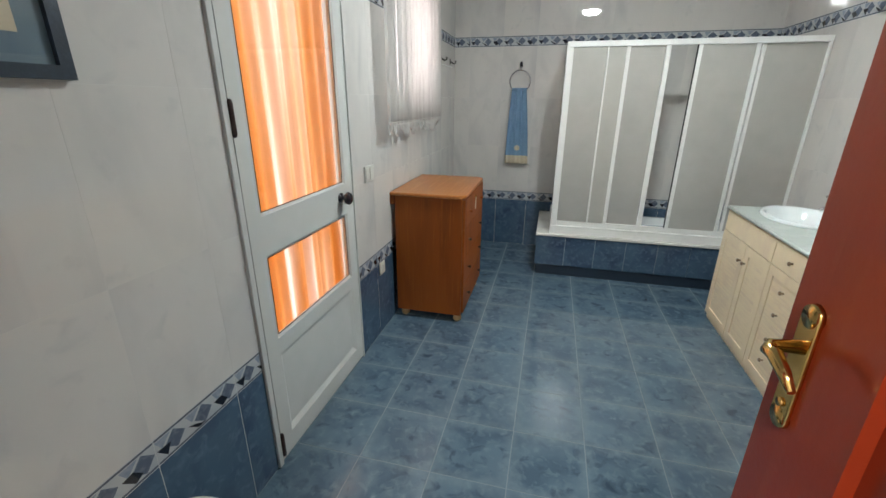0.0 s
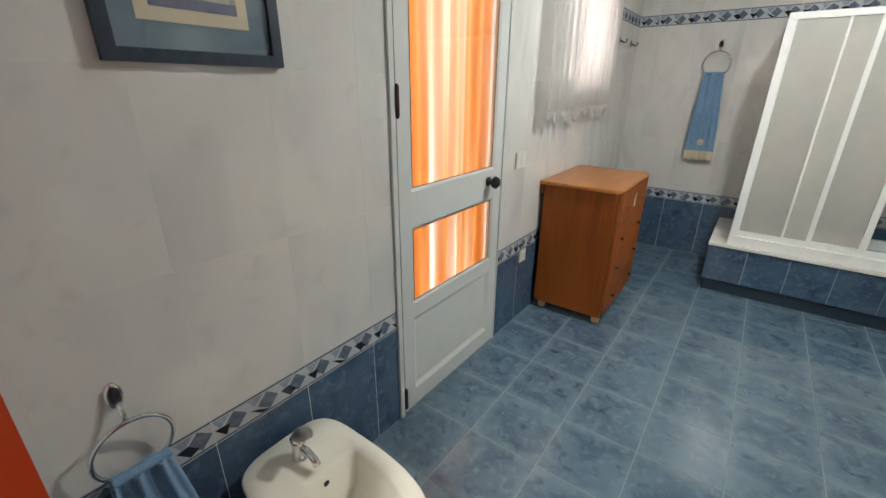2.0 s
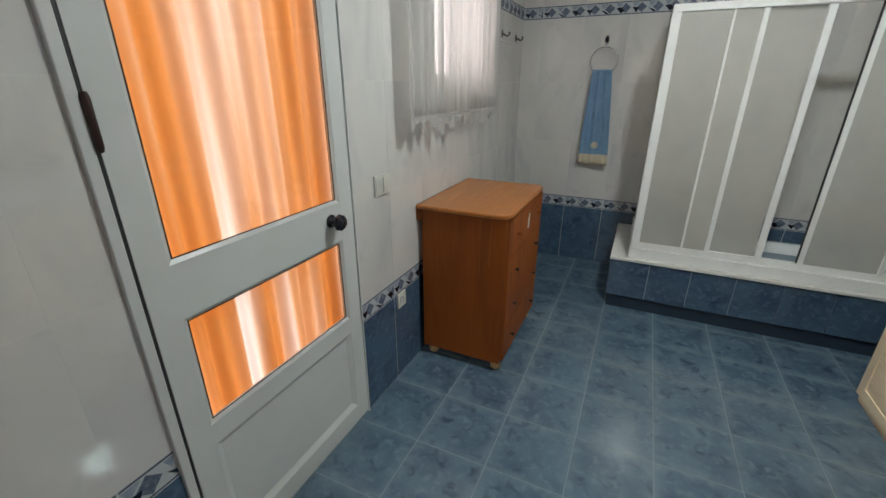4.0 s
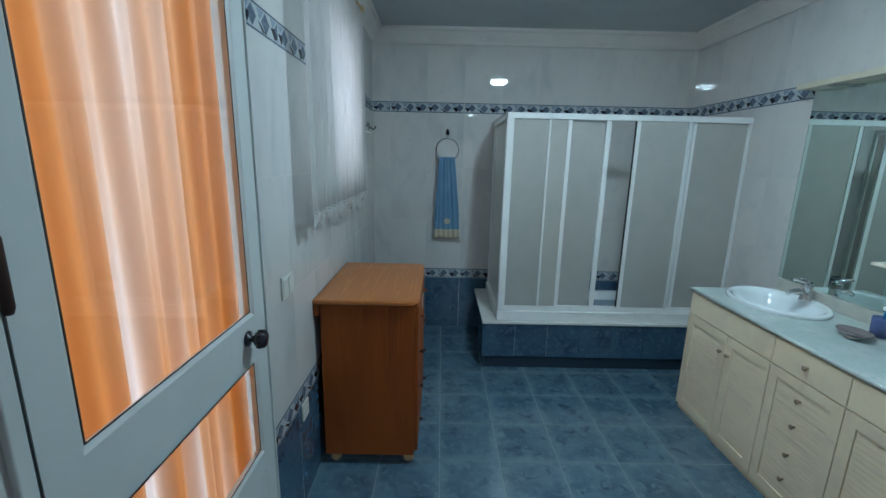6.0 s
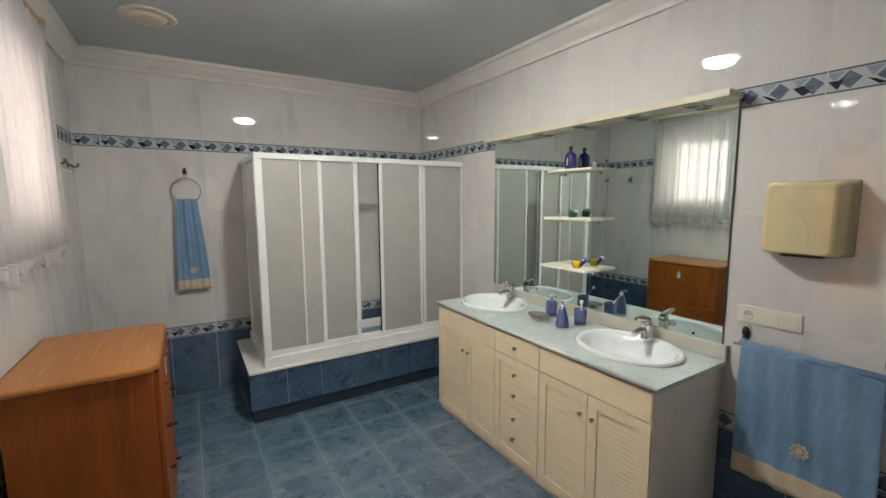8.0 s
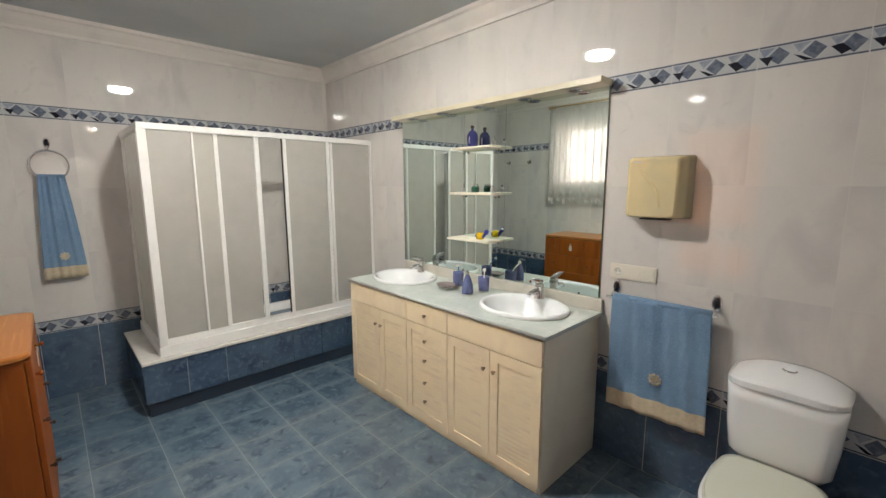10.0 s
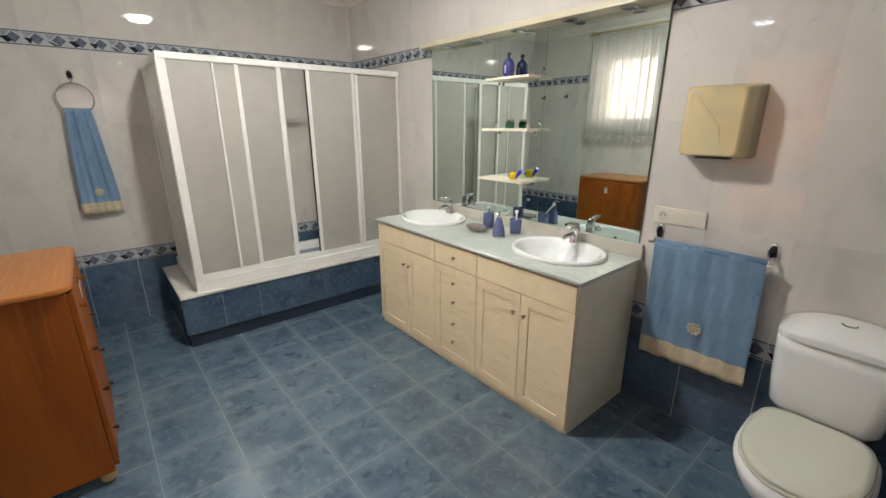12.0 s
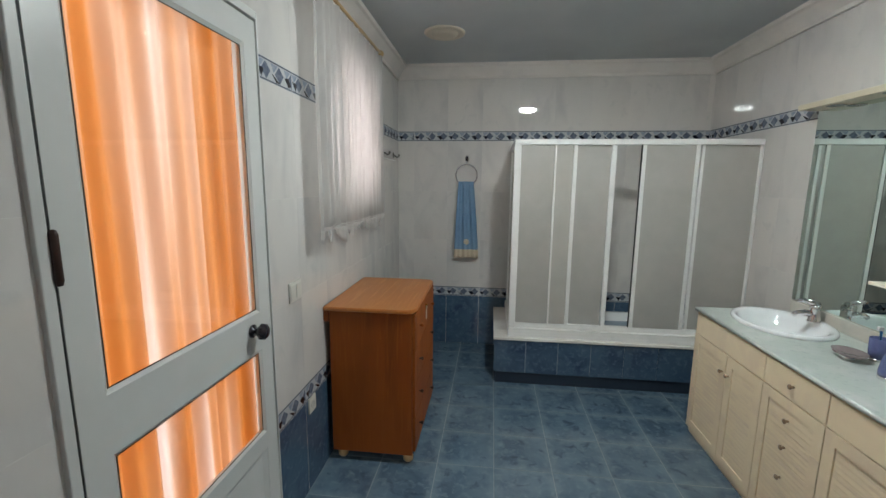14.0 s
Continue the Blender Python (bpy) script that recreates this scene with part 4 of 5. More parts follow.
def dryer():
    d = thing("hand_dryer", (XR, 1.395, 1.41), "cream plastic wall hand dryer with rounded edges", "hand dryer")
    bm = bmesh.new()
    rings = []
    for x, iy, iz, r in ((XR - 0.0005, 0.0, 0.0, 0.012), (XR - 0.085, 0.018, 0.004, 0.02), (XR - 0.118, 0.030, 0.010, 0.024), (XR - 0.128, 0.045, 0.022, 0.02)):
        y0, y1, z0, z1 = 1.256 + iy, 1.552 - iy, 1.404 + iz * 0.6, 1.706 - iz
        ring = []
        for cy, cz, a0 in ((y1 - r, z1 - r, 0), (y0 + r, z1 - r, 90), (y0 + r, z0 + r, 180), (y1 - r, z0 + r, 270)):
            for k in range(5):
                a = radians(a0 + 22.5 * k)
                ring.append(bm.verts.new((x, cy + r * math.cos(a), cz + r * math.sin(a))))
        rings.append(ring)
    for a, b in zip(rings, rings[1:]):
        for k in range(20):
            bm.faces.new((a[k], a[(k + 1) % 20], b[(k + 1) % 20], b[k])).smooth = True
    bm.faces.new(rings[0]), bm.faces.new(rings[-1])
    part("cover", bm, M_BEIGE, d, "glossy cream plastic cover")
    part("outlet", B(XR - 0.10, XR - 0.04, 1.33, 1.46, 1.398, 1.4035), M_RUBBER, d, "dark air outlet")
    part("crease", tube(bmesh.new(), ((XR - 0.1250, 1.478, 1.672), (XR - 0.1250, 1.462, 1.640), (XR - 0.1250, 1.425, 1.595), (XR - 0.1250, 1.385, 1.545), (XR - 0.1250, 1.368, 1.500), (XR - 0.1250, 1.362, 1.440)), (0.002, 0.0060, 0.0072, 0.0075, 0.0060, 0.002), 16), M_BEIGE, d, "raised curved crease on the cover")
    part("badge", B(XR - 0.1292, XR - 0.1281, 1.455, 1.495, 1.672, 1.678), M_STEEL, d, "small unreadable grey badge")


dryer()


def plates():
    p = thing("socket_plate", (XR, 1.51, 1.105), "ivory double plate with a round socket and a wide switch", "socket")
    part("plate", B(XR - 0.009, XR - 0.0005, 1.392, 1.634, 1.062, 1.143, bevel=0.003), M_PLATE, p)
    part("socket_well", lathe(bmesh.new(), ((0.023, -0.0092), (0.023, -0.0112), (0.019, -0.0112), (0.017, -0.0096), (0, -0.0096)), XR, 1.59, 1.103, 22, axis="x"), M_SWITCH, p, "round socket well")
    holes = bmesh.new()
    for y in (1.5805, 1.5995):
        lathe(holes, ((0.0032, -0.0097), (0.0030, -0.0102), (0, -0.0102)), XR, y, 1.103, 10, axis="x")
    part("socket_holes", holes, M_RUBBER, p, "two dark socket holes")
    part("switch_rocker", B(XR - 0.0125, XR - 0.0092, 1.405, 1.465, 1.072, 1.133, bevel=0.0015), M_PLATE, p)
    part("blank_cover", B(XR - 0.0115, XR - 0.0092, 1.475, 1.545, 1.072, 1.133, bevel=0.001), M_PLATE, p)
    s = thing("light_switch", (XL, 2.455, 1.125), "ivory light switch on the pale tiles", "switch")
    part("plate", B(XL + 0.0005, XL + 0.009, 2.414, 2.536, 1.072, 1.168, bevel=0.003), M_SWITCH, s)
    for y0, y1 in ((2.420, 2.472), (2.478, 2.530)):
        part("rocker", B(XL + 0.0092, XL + 0.012, y0, y1, 1.084, 1.156, bevel=0.0015), M_SWITCH, s)
    w = thing("wall_socket", (XL, 2.605, 0.47), "ivory single socket across the printed border", "socket")
    part("plate", B(XL + 0.0005, XL + 0.010, 2.565, 2.645, 0.425, 0.510, bevel=0.003), M_PLATE, w)
    part("socket_well", lathe(bmesh.new(), ((0.021, 0.0102), (0.021, 0.0125), (0.018, 0.0125), (0.016, 0.0105), (0, 0.0105)), XL, 2.605, 0.467, 20, axis="x"), M_SWITCH, w, "round socket well")


plates()


def toilet():
    cy = 0.822
    w = thing("toilet", (1.86, cy, 0), "white ceramic close-coupled toilet with an ivory lid, closed", "toilet")

    def loft(bm, rows, n=40, close=(True, True)):
        """Rows of centre x, half length front, half length back, half width, z."""
        rings = []
        for cx, lf, lb, hw, z in rows:
            ring = []
            for k in range(n):
                a = 2 * math.pi * k / n
                c, s = math.cos(a), math.sin(a)
                e, g = (0.86, 0.90) if c > 0 else (0.42, 0.55)
                ring.append(bm.verts.new((cx - (lf if c > 0 else lb) * math.copysign(abs(c) ** e, c), cy + hw * math.copysign(abs(s) ** g, s), z)))
            rings.append(ring)
        for a, b in zip(rings, rings[1:]):
            for k in range(n):
                bm.faces.new((a[k], a[(k + 1) % n], b[(k + 1) % n], b[k])).smooth = True
        if close[0]:
            bm.faces.new(rings[0])
        if close[1]:
            bm.faces.new(rings[-1])
        return bm
    part("bowl", loft(bmesh.new(), ((1.85, 0.17, 0.27, 0.11, 0), (1.85, 0.165, 0.27, 0.105, 0.04), (1.84, 0.16, 0.27, 0.10, 0.12), (1.80, 0.20, 0.27, 0.135, 0.22), (1.765, 0.275, 0.26, 0.178, 0.31), (1.755, 0.290, 0.23, 0.194, 0.37), (1.755, 0.290, 0.23, 0.195, 0.392), (1.755, 0.27, 0.22, 0.18, 0.398))), M_CERAMIC, w)
    part("seat", loft(bmesh.new(), ((1.755, 0.272, 0.205, 0.178, 0.3985), (1.755, 0.278, 0.21, 0.184, 0.406), (1.755, 0.276, 0.208, 0.182, 0.414))), M_SEAT, w)
    part("lid", loft(bmesh.new(), ((1.755, 0.266, 0.205, 0.174, 0.4145), (1.755, 0.272, 0.21, 0.179, 0.421), (1.755, 0.268, 0.207, 0.175, 0.430), (1.755, 0.235, 0.185, 0.155, 0.434))), M_SEAT, w, "ivory plastic lid, closed")
    bm = bmesh.new()
    rows = []
    for z, x0, hw in ((0.400, 1.985, 0.150), (0.44, 1.962, 0.172), (0.56, 1.948, 0.184), (0.68, 1.942, 0.190), (0.741, 1.940, 0.192)):
        ring = []
        r = 0.06
        for cx, y, a0 in ((XR - 0.008 - 0.01, cy + hw - 0.01, 0), (x0 + r, cy + hw - r, 90), (x0 + r, cy - hw + r, 180), (XR - 0.018, cy - hw + 0.01, 270)):
            rr = 0.01 if cx > 2.1 else r
            for k in range(6):
                a = radians(a0 + 18 * k)
                ring.append(bm.verts.new((cx + rr * math.cos(a), y + rr * math.sin(a), z)))
        rows.append(ring)
    for a, b in zip(rows, rows[1:]):
        for k in range(24):
            bm.faces.new((a[k], a[(k + 1) % 24], b[(k + 1) % 24], b[k])).smooth = True
    bm.faces.new(rows[0]), bm.faces.new(rows[-1])
    part("tank", bm, M_CERAMIC, w)
    bm = bmesh.new()
    nu, nv = 20, 10
    grid = []
    for i in range(nu + 1):
        u = -1 + 2 * i / nu
        row = []
        for j in range(nv + 1):
            v = j / nv
            x = (XR - 0.008) - (0.228 - 0.055 * abs(u) ** 7) * v
            y = cy + 0.196 * u * (1 - 0.03 * v ** 4)
            z = 0.761 + 0.056 * (1 - abs(u) ** 2.6) * (1 - 0.85 * v ** 2.5)
            row.append((x, y, z))
        grid.append(row)
    tv = [[bm.verts.new(p) for p in row] for row in grid]
    bv = [[bm.verts.new((p[0], p[1], 0.7435)) for p in row] for row in grid]
    for i in range(nu):
        for j in range(nv):
            bm.faces.new((tv[i][j], tv[i + 1][j], tv[i + 1][j + 1], tv[i][j + 1])).smooth = True
            bm.faces.new((bv[i][j], bv[i][j + 1], bv[i + 1][j + 1], bv[i + 1][j]))
        for j in (0, nv):
            bm.faces.new((tv[i][j], tv[i + 1][j], bv[i + 1][j], bv[i][j]))
    for j in range(nv):
        for i in (0, nu):
            bm.faces.new((tv[i][j], tv[i][j + 1], bv[i][j + 1], bv[i][j]))
    part("tank_lid", bm, M_CERAMIC, w, "domed white ceramic tank lid")
    part("flush_button", lathe(bmesh.new(), ((0.027, 0.795), (0.027, 0.812), (0.020, 0.814), (0.019, 0.810), (0, 0.811)), 2.075, cy, 0, 22), M_CHROME, w, "round chrome flush button")


toilet()


def bidet():
    cy = 0.738
    b = thing("bidet", (-0.40, cy, 0), "cream ceramic floor bidet with a chrome lever tap", "bidet")
    n = 44

    def ring(bm, cx, l, hw, z, back):
        r = []
        for k in range(n):
            a = 2 * math.pi * k / n
            c, s = math.cos(a), math.sin(a)
            if c < 0:
                x = cx - back * min(1, abs(c) ** 0.45)
                y = cy + hw * math.copysign(abs(s) ** 0.5 if abs(s) < 1 else 1, s)
            else:
                x, y = cx + l * c ** 0.8, cy + hw * math.copysign(abs(s) ** 0.75, s)
            r.append(bm.verts.new((x, y, z)))
        return r
    bm = bmesh.new()
    rs = [ring(bm, *row) for row in ((-0.42, 0.17, 0.11, 0, 0.20), (-0.42, 0.18, 0.11, 0.10, 0.20), (-0.42, 0.25, 0.155, 0.28, 0.22), (-0.42, 0.355, 0.178, 0.38, 0.232), (-0.42, 0.362, 0.182, 0.405, 0.235), (-0.42, 0.354, 0.176, 0.414, 0.228), (-0.405, 0.28, 0.13, 0.412, 0.045), (-0.405, 0.265, 0.12, 0.395, 0.032), (-0.395, 0.17, 0.10, 0.32, 0.0), (-0.36, 0.08, 0.05, 0.285, 0.03))]
    for a, c in zip(rs, rs[1:]):
        for k in range(n):
            bm.faces.new((a[k], a[(k + 1) % n], c[(k + 1) % n], c[k])).smooth = True
    bm.faces.new(rs[0]), bm.faces.new(rs[-1])
    part("bowl", bm, M_BIDET, b)
    t = thing("bidet_tap", (-0.53, cy, 0.414), "chrome bidet mixer tap with a pale lever", "tap")
    part("body", lathe(bmesh.new(), ((0.027, 0), (0.027, 0.006), (0.023, 0.012), (0.022, 0.06), (0.025, 0.078), (0.0, 0.082)), -0.54, cy, 0.4135, 20), M_CHROME, t)
    part("spout", tube(bmesh.new(), ((-0.54, cy, 0.455), (-0.50, cy, 0.462), (-0.465, cy, 0.45), (-0.452, cy, 0.435)), (0.013, 0.012, 0.0125, 0.013), 12), M_CHROME, t)
    part("lever", tube(bmesh.new(), ((-0.545, cy, 0.492), (-0.52, cy, 0.518), (-0.49, cy, 0.540), (-0.468, cy, 0.548)), (0.018, 0.023, 0.019, 0.010), 14), M_STEEL, t, "satin metal lever")
    part("overflow", lathe(bmesh.new(), ((0.009, 0), (0.010, 0.003), (0, 0.003)), -0.418, cy, 0.385, 12, axis="x"), M_BLACK, b, "small dark overflow hole")


bidet()


# ---- towel rings ----
def ring_holder(wall, at, z, label, tw_label, w_top, w_bot, drop, seed, R=0.082):
    """A towel ring with its towel; built against a wall whose inside faces -y (north) or +x (west)."""
    rot = {"north": pose(at, YB, 0), "west": pose(XL, at, 0, 0, 0, 90)}[wall]
    r = thing("towel_ring", (0, 0, 0), label, "towel ring", "towel rings")
    bm = bmesh.new()
    lathe(bm, ((0.0, 0), (0.027, 0), (0.027, -0.006), (0.023, -0.010), (0, -0.010)), 0, 0, z, 22, 0.72, 1.35, axis="y", slot=0)
    lathe(bm, ((0.020, -0.0102), (0.016, -0.019), (0, -0.022)), 0, 0, z, 20, 0.72, 1.4, axis="y", slot=1)
    part("boss", bm, (M_CHROME, M_BLACK), r, "dark tear-shaped boss in a chrome rim")
    part("arm", tube(bmesh.new(), ((0, -0.018, z - 0.01), (0, -0.035, z - 0.035), (0, -0.04, z - 0.052)), 0.006, 10), M_CHROME, r)
    cz = z - 0.052 - R
    part("ring", tube(bmesh.new(), [(R * math.sin(2 * math.pi * k / 40), -0.04 - 0.012 * math.cos(2 * math.pi * k / 40), cz + R * math.cos(2 * math.pi * k / 40)) for k in range(40)], 0.006, 10, True), M_CHROME, r)
    r.matrix_world = rot
    zt = cz - R * 0.72
    t = thing("hand_towel", (0, 0, 0), tw_label, "towel")

    def drape(u, v):
        w = w_bot + (w_top - w_bot) * v ** 1.3
        x = (u - 0.5) * w + 0.012 * (1 - v)
        f = 0.010 * math.sin(15 * u + seed) * (0.3 + 0.7 * v) + 0.005 * math.sin(33 * u + 2 * v)
        return x, -0.062 - f - 0.004 * math.sin(math.pi * v), zt - drop + drop * v
    part("front_drop", sheet(bmesh.new(), drape, 44, 26, 0.006, (0, -1, 0), lambda u, v: 1 if v < 0.115 else 0), (M_BLUETOWEL, M_CREAMTOWEL), t)

    def back(u, v):
        return (u - 0.5) * (w_bot * 0.92 + (w_top - w_bot * 0.92) * v), -0.030 + 0.006 * math.sin(12 * u), zt - drop * 0.9 + drop * 0.9 * v
    part("back_drop", sheet(bmesh.new(), back, 24, 10, 0.006, (0, -1, 0)), M_BLUETOWEL, t)
    part("fold", sheet(bmesh.new(), lambda u, v: ((u - 0.5) * w_top, -0.030 - 0.032 * v - 0.0, zt + 0.012 * math.sin(math.pi * v) + 0.0), 20, 8, 0.004, (0, 0, 1)), M_BLUETOWEL, t)
    bm = bmesh.new()
    zf = zt - drop * 0.78
    lathe(bm, ((0.016, 0), (0.013, -0.0008), (0, -0.0012)), 0.012, -0.0742, zf, 16, axis="y")
    for k in range(8):
        a = 2 * math.pi * k / 8
        lathe(bm, ((0.008, 0), (0.006, -0.0006), (0, -0.001)), 0.012 + 0.022 * math.cos(a), -0.0742, zf + 0.022 * math.sin(a), 10, axis="y")
    part("flower_patch", bm, M_CREAMTOWEL, t, "embroidered cream flower")
    t.matrix_world = rot


ring_holder("north", -0.022, 1.872, "chrome towel ring on a dark boss", "blue terry towel with cream band, gathered through a ring", 0.145, 0.240, 0.735, 1.0, 0.102)
ring_holder("west", 0.378, 0.822, "chrome towel ring low on the wall beside the bidet", "blue terry towel gathered through the low ring", 0.13, 0.22, 0.44, 2.3, 0.087)


def hooks():
    h = thing("hook_rack", (XL, 4.34, 1.86), "two dark metal robe hooks on a slim strip by the window", "wall hooks")
    part("strip", B(XL + 0.0005, XL + 0.006, 4.10, 4.60, 1.842, 1.850), M_STEEL, h)
    for y in (4.16, 4.52):
        bm = bmesh.new()
        lathe(bm, ((0.0, 0.0006), (0.020, 0.0006), (0.020, 0.008), (0, 0.010)), XL, y, 1.892, 18, 0.8, 1.3, axis="x")
        tube(bm, ((XL + 0.010, y, 1.89), (XL + 0.04, y, 1.872), (XL + 0.055, y, 1.878), (XL + 0.058, y, 1.900)), (0.008, 0.007, 0.007, 0.010), 10)
        part("hook", bm, M_DARKSTEEL, h, "dark metal robe hook")


hooks()


def picture():
    y0, y1, z0, z1 = 0.532, 0.944, 1.566, 2.06
    p = thing("picture", (XL, 0.74, z0), "framed print with a blue mount in a navy frame", "picture")
    bm = bmesh.new()
    w = 0.028
    for a, b, c, d in ((y0, y0 + w, z0, z1), (y1 - w, y1, z0, z1), (y0 + w, y1 - w, z0, z0 + w), (y0 + w, y1 - w, z1 - w, z1)):
        box(bm, XL + 0.0005, XL + 0.022, a, b, c, d)
    part("frame", bm, M_NAVY, p, "worn navy wooden frame")
    part("mount", B(XL + 0.001, XL + 0.010, y0 + w, y1 - w, z0 + w, z1 - w), M_MATBLUE, p, "grey blue card mount")
    a = 0.086
    part("inner_mount", B(XL + 0.0102, XL + 0.0112, y0 + a - 0.006, y1 - a + 0.004, z0 + a - 0.002, z1 - a), M_MATCREAM, p, "cream inner mount")
    a = 0.112
    bm = bmesh.new()
    xf = XL + 0.0114
    box(bm, xf, xf + 0.0005, y0 + a - 0.004, y1 - a + 0.004, z0 + a, z0 + a + 0.024, slot=0)
    box(bm, xf, xf + 0.0005, y0 + a - 0.004, y1 - a + 0.004, z0 + a + 0.024, z0 + a + 0.050, slot=2)
    box(bm, xf, xf + 0.0005, y0 + a - 0.004, y1 - a + 0.004, z0 + a + 0.050, z1 - a, slot=1)
    part("print", bm, (M_PRINTBLUE, M_PRINTOLIVE, M_PRINTSAND), p, "faded landscape print in blue and olive")
    part("glass", B(XL + 0.0135, XL + 0.0150, y0 + w, y1 - w, z0 + w, z1 - w), M_GLASS, p)


picture()


# ---- chest of drawers ----
def chest():
    c = thing("chest_of_drawers", (-0.42, 3.17, 0), "honey brown wooden chest of drawers on small round feet", "chest of drawers")
    X0, X1, Y0, Y1 = -0.668, -0.194, 2.808, 3.535
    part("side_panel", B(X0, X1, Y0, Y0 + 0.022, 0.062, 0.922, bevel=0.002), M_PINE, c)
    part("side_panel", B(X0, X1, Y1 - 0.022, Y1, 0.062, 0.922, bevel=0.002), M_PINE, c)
    bm = bmesh.new()
    box(bm, X0, X0 + 0.012, Y0 + 0.022, Y1 - 0.022, 0.062, 0.922)
    box(bm, X0, X1, Y0 + 0.022, Y1 - 0.022, 0.062, 0.082)
    part("carcass", bm, M_PINE, c)
    part("wall_cleat", B(-0.698, X0 - 0.001, 2.80, 3.55, 0.860, 0.922), M_PINE, c, "top strip reaching back to the wall")
    bm = bmesh.new()
    r, out = 0.06, []
    for cx, cy, a0, rr in ((-0.172 - r, 3.562 - r, 0, r), (-0.698 + 0.002, 3.562 - 0.002, 90, 0.002), (-0.698 + 0.002, 2.792 + 0.002, 180, 0.002), (-0.172 - r, 2.792 + r, 270, r)):
        for k in range(9):
            a = radians(a0 + 11.25 * k)
            out.append((cx + rr * math.cos(a), cy + rr * math.sin(a), math.cos(a), math.sin(a)))
    rings = [[bm.verts.new((x - o * ux, y - o * uy, z)) for x, y, ux, uy in out] for o, z in ((0.006, 0.9225), (0.0, 0.926), (0.0, 0.938), (0.003, 0.943), (0.008, 0.945))]
    for a, b in zip(rings, rings[1:]):
        for k in range(len(a)):
            bm.faces.new((a[k], a[(k + 1) % len(a)], b[(k + 1) % len(a)], b[k]))
    bm.faces.new(rings[0]), bm.faces.new(rings[-1])
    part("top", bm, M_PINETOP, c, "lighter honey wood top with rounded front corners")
    n = 4
    h = (0.915 - 0.088) / n
    for i in range(n):
        z0 = 0.088 + i * h + 0.001
        z1 = z0 + h - 0.002
        d = part("drawer", B(X0 + 0.05, X1 + 0.002, Y0 + 0.024, Y1 - 0.024, z0, z1), M_PINE, c)
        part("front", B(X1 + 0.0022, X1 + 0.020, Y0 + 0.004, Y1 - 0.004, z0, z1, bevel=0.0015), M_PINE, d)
        for y in (2.95, 3.395):
            part("knob", lathe(bmesh.new(), ((0.005, 0), (0.005, 0.008), (0.010, 0.013), (0.011, 0.020), (0.006, 0.024), (0, 0.025)), X1 + 0.0202, y, (z0 + z1) / 2, 14, axis="x"), M_PINE if i == 3 else M_BROWN, d, "small turned knob")
    part("escutcheon", lathe(bmesh.new(), ((0.013, 0), (0.012, 0.002), (0, 0.003)), X1 + 0.0202, 3.175, 0.862, 16, 0.8, 1.4, axis="x"), M_BRASS, c, "brass keyhole plate")
    for y in (Y0 + 0.045, Y1 - 0.045):
        for x in (X0 + 0.045, X1 - 0.03):
            part("foot", lathe(bmesh.new(), ((0.0, 0.0), (0.018, 0.001), (0.029, 0.014), (0.030, 0.034), (0.022, 0.052), (0.018, 0.0615), (0, 0.0615)), x, y, 0, 20), M_KNOB, c, "pale turned ball foot")
    k = thing("key_tag", (-0.162, 3.18, 0.80), "cream plastic key tag hanging from the top drawer lock", "key tag")
    part("tag", B(-0.1705, -0.1675, 3.160, 3.195, 0.775, 0.835, bevel=0.001), M_PLATE, k)
    part("cord", tube(bmesh.new(), ((-0.1715, 3.175, 0.866), (-0.166, 3.177, 0.858), (-0.169, 3.178, 0.834)), 0.004, 8), M_PLATE, k)
    part("key", tube(bmesh.new(), ((-0.1735, 3.175, 0.868), (-0.160, 3.175, 0.868)), 0.005, 10), M_BRASS, k, "small brass key in the lock")


chest()


# ---- ceiling ----
l = thing("ceiling_lamp", (0.71, 2.5, ZC), "round flush ceiling lamp with a cool white glass, lit", "ceiling lamp")
part("base", lathe(bmesh.new(), ((0.178, -0.0005), (0.178, -0.012), (0.170, -0.016), (0, -0.016)), 0.71, 2.5, ZC, 40), M_FRAME, l)
part("diffuser", lathe(bmesh.new(), ((0.110, -0.0165), (0.109, -0.032), (0.101, -0.046), (0.082, -0.056), (0.045, -0.062), (0, -0.064)), 0.71, 2.5, ZC, 40), M_LAMP, l, "lit opal glass diffuser")
# invented fitting, out of view, to go with the passage fill light
h = thing("hall_fill_lamp", (0.30, -0.95, ZC), "unseen round passage ceiling lamp, added as fill light, lit", "ceiling lamp")
part("base", lathe(bmesh.new(), ((0.135, -0.0005), (0.135, -0.012), (0.128, -0.016), (0, -0.016)), 0.30, -0.95, ZC, 32), M_FRAME, h)
part("diffuser", lathe(bmesh.new(), ((0.122, -0.0165), (0.118, -0.034), (0.10, -0.048), (0.07, -0.055), (0, -0.058)), 0.30, -0.95, ZC, 32), M_HALLGLASS, h, "lit opal glass diffuser")
v = thing("ceiling_vent", (-0.15, 3.87, ZC), "round cream ceiling vent cover", "vent")
part("plate", lathe(bmesh.new(), ((0.150, -0.0005), (0.150, -0.008), (0.142, -0.013), (0.11, -0.013), (0.105, -0.008), (0.10, -0.008), (0.095, -0.020), (0.05, -0.026), (0, -0.027)), -0.15, 3.87, ZC, 40), M_CAST, v)


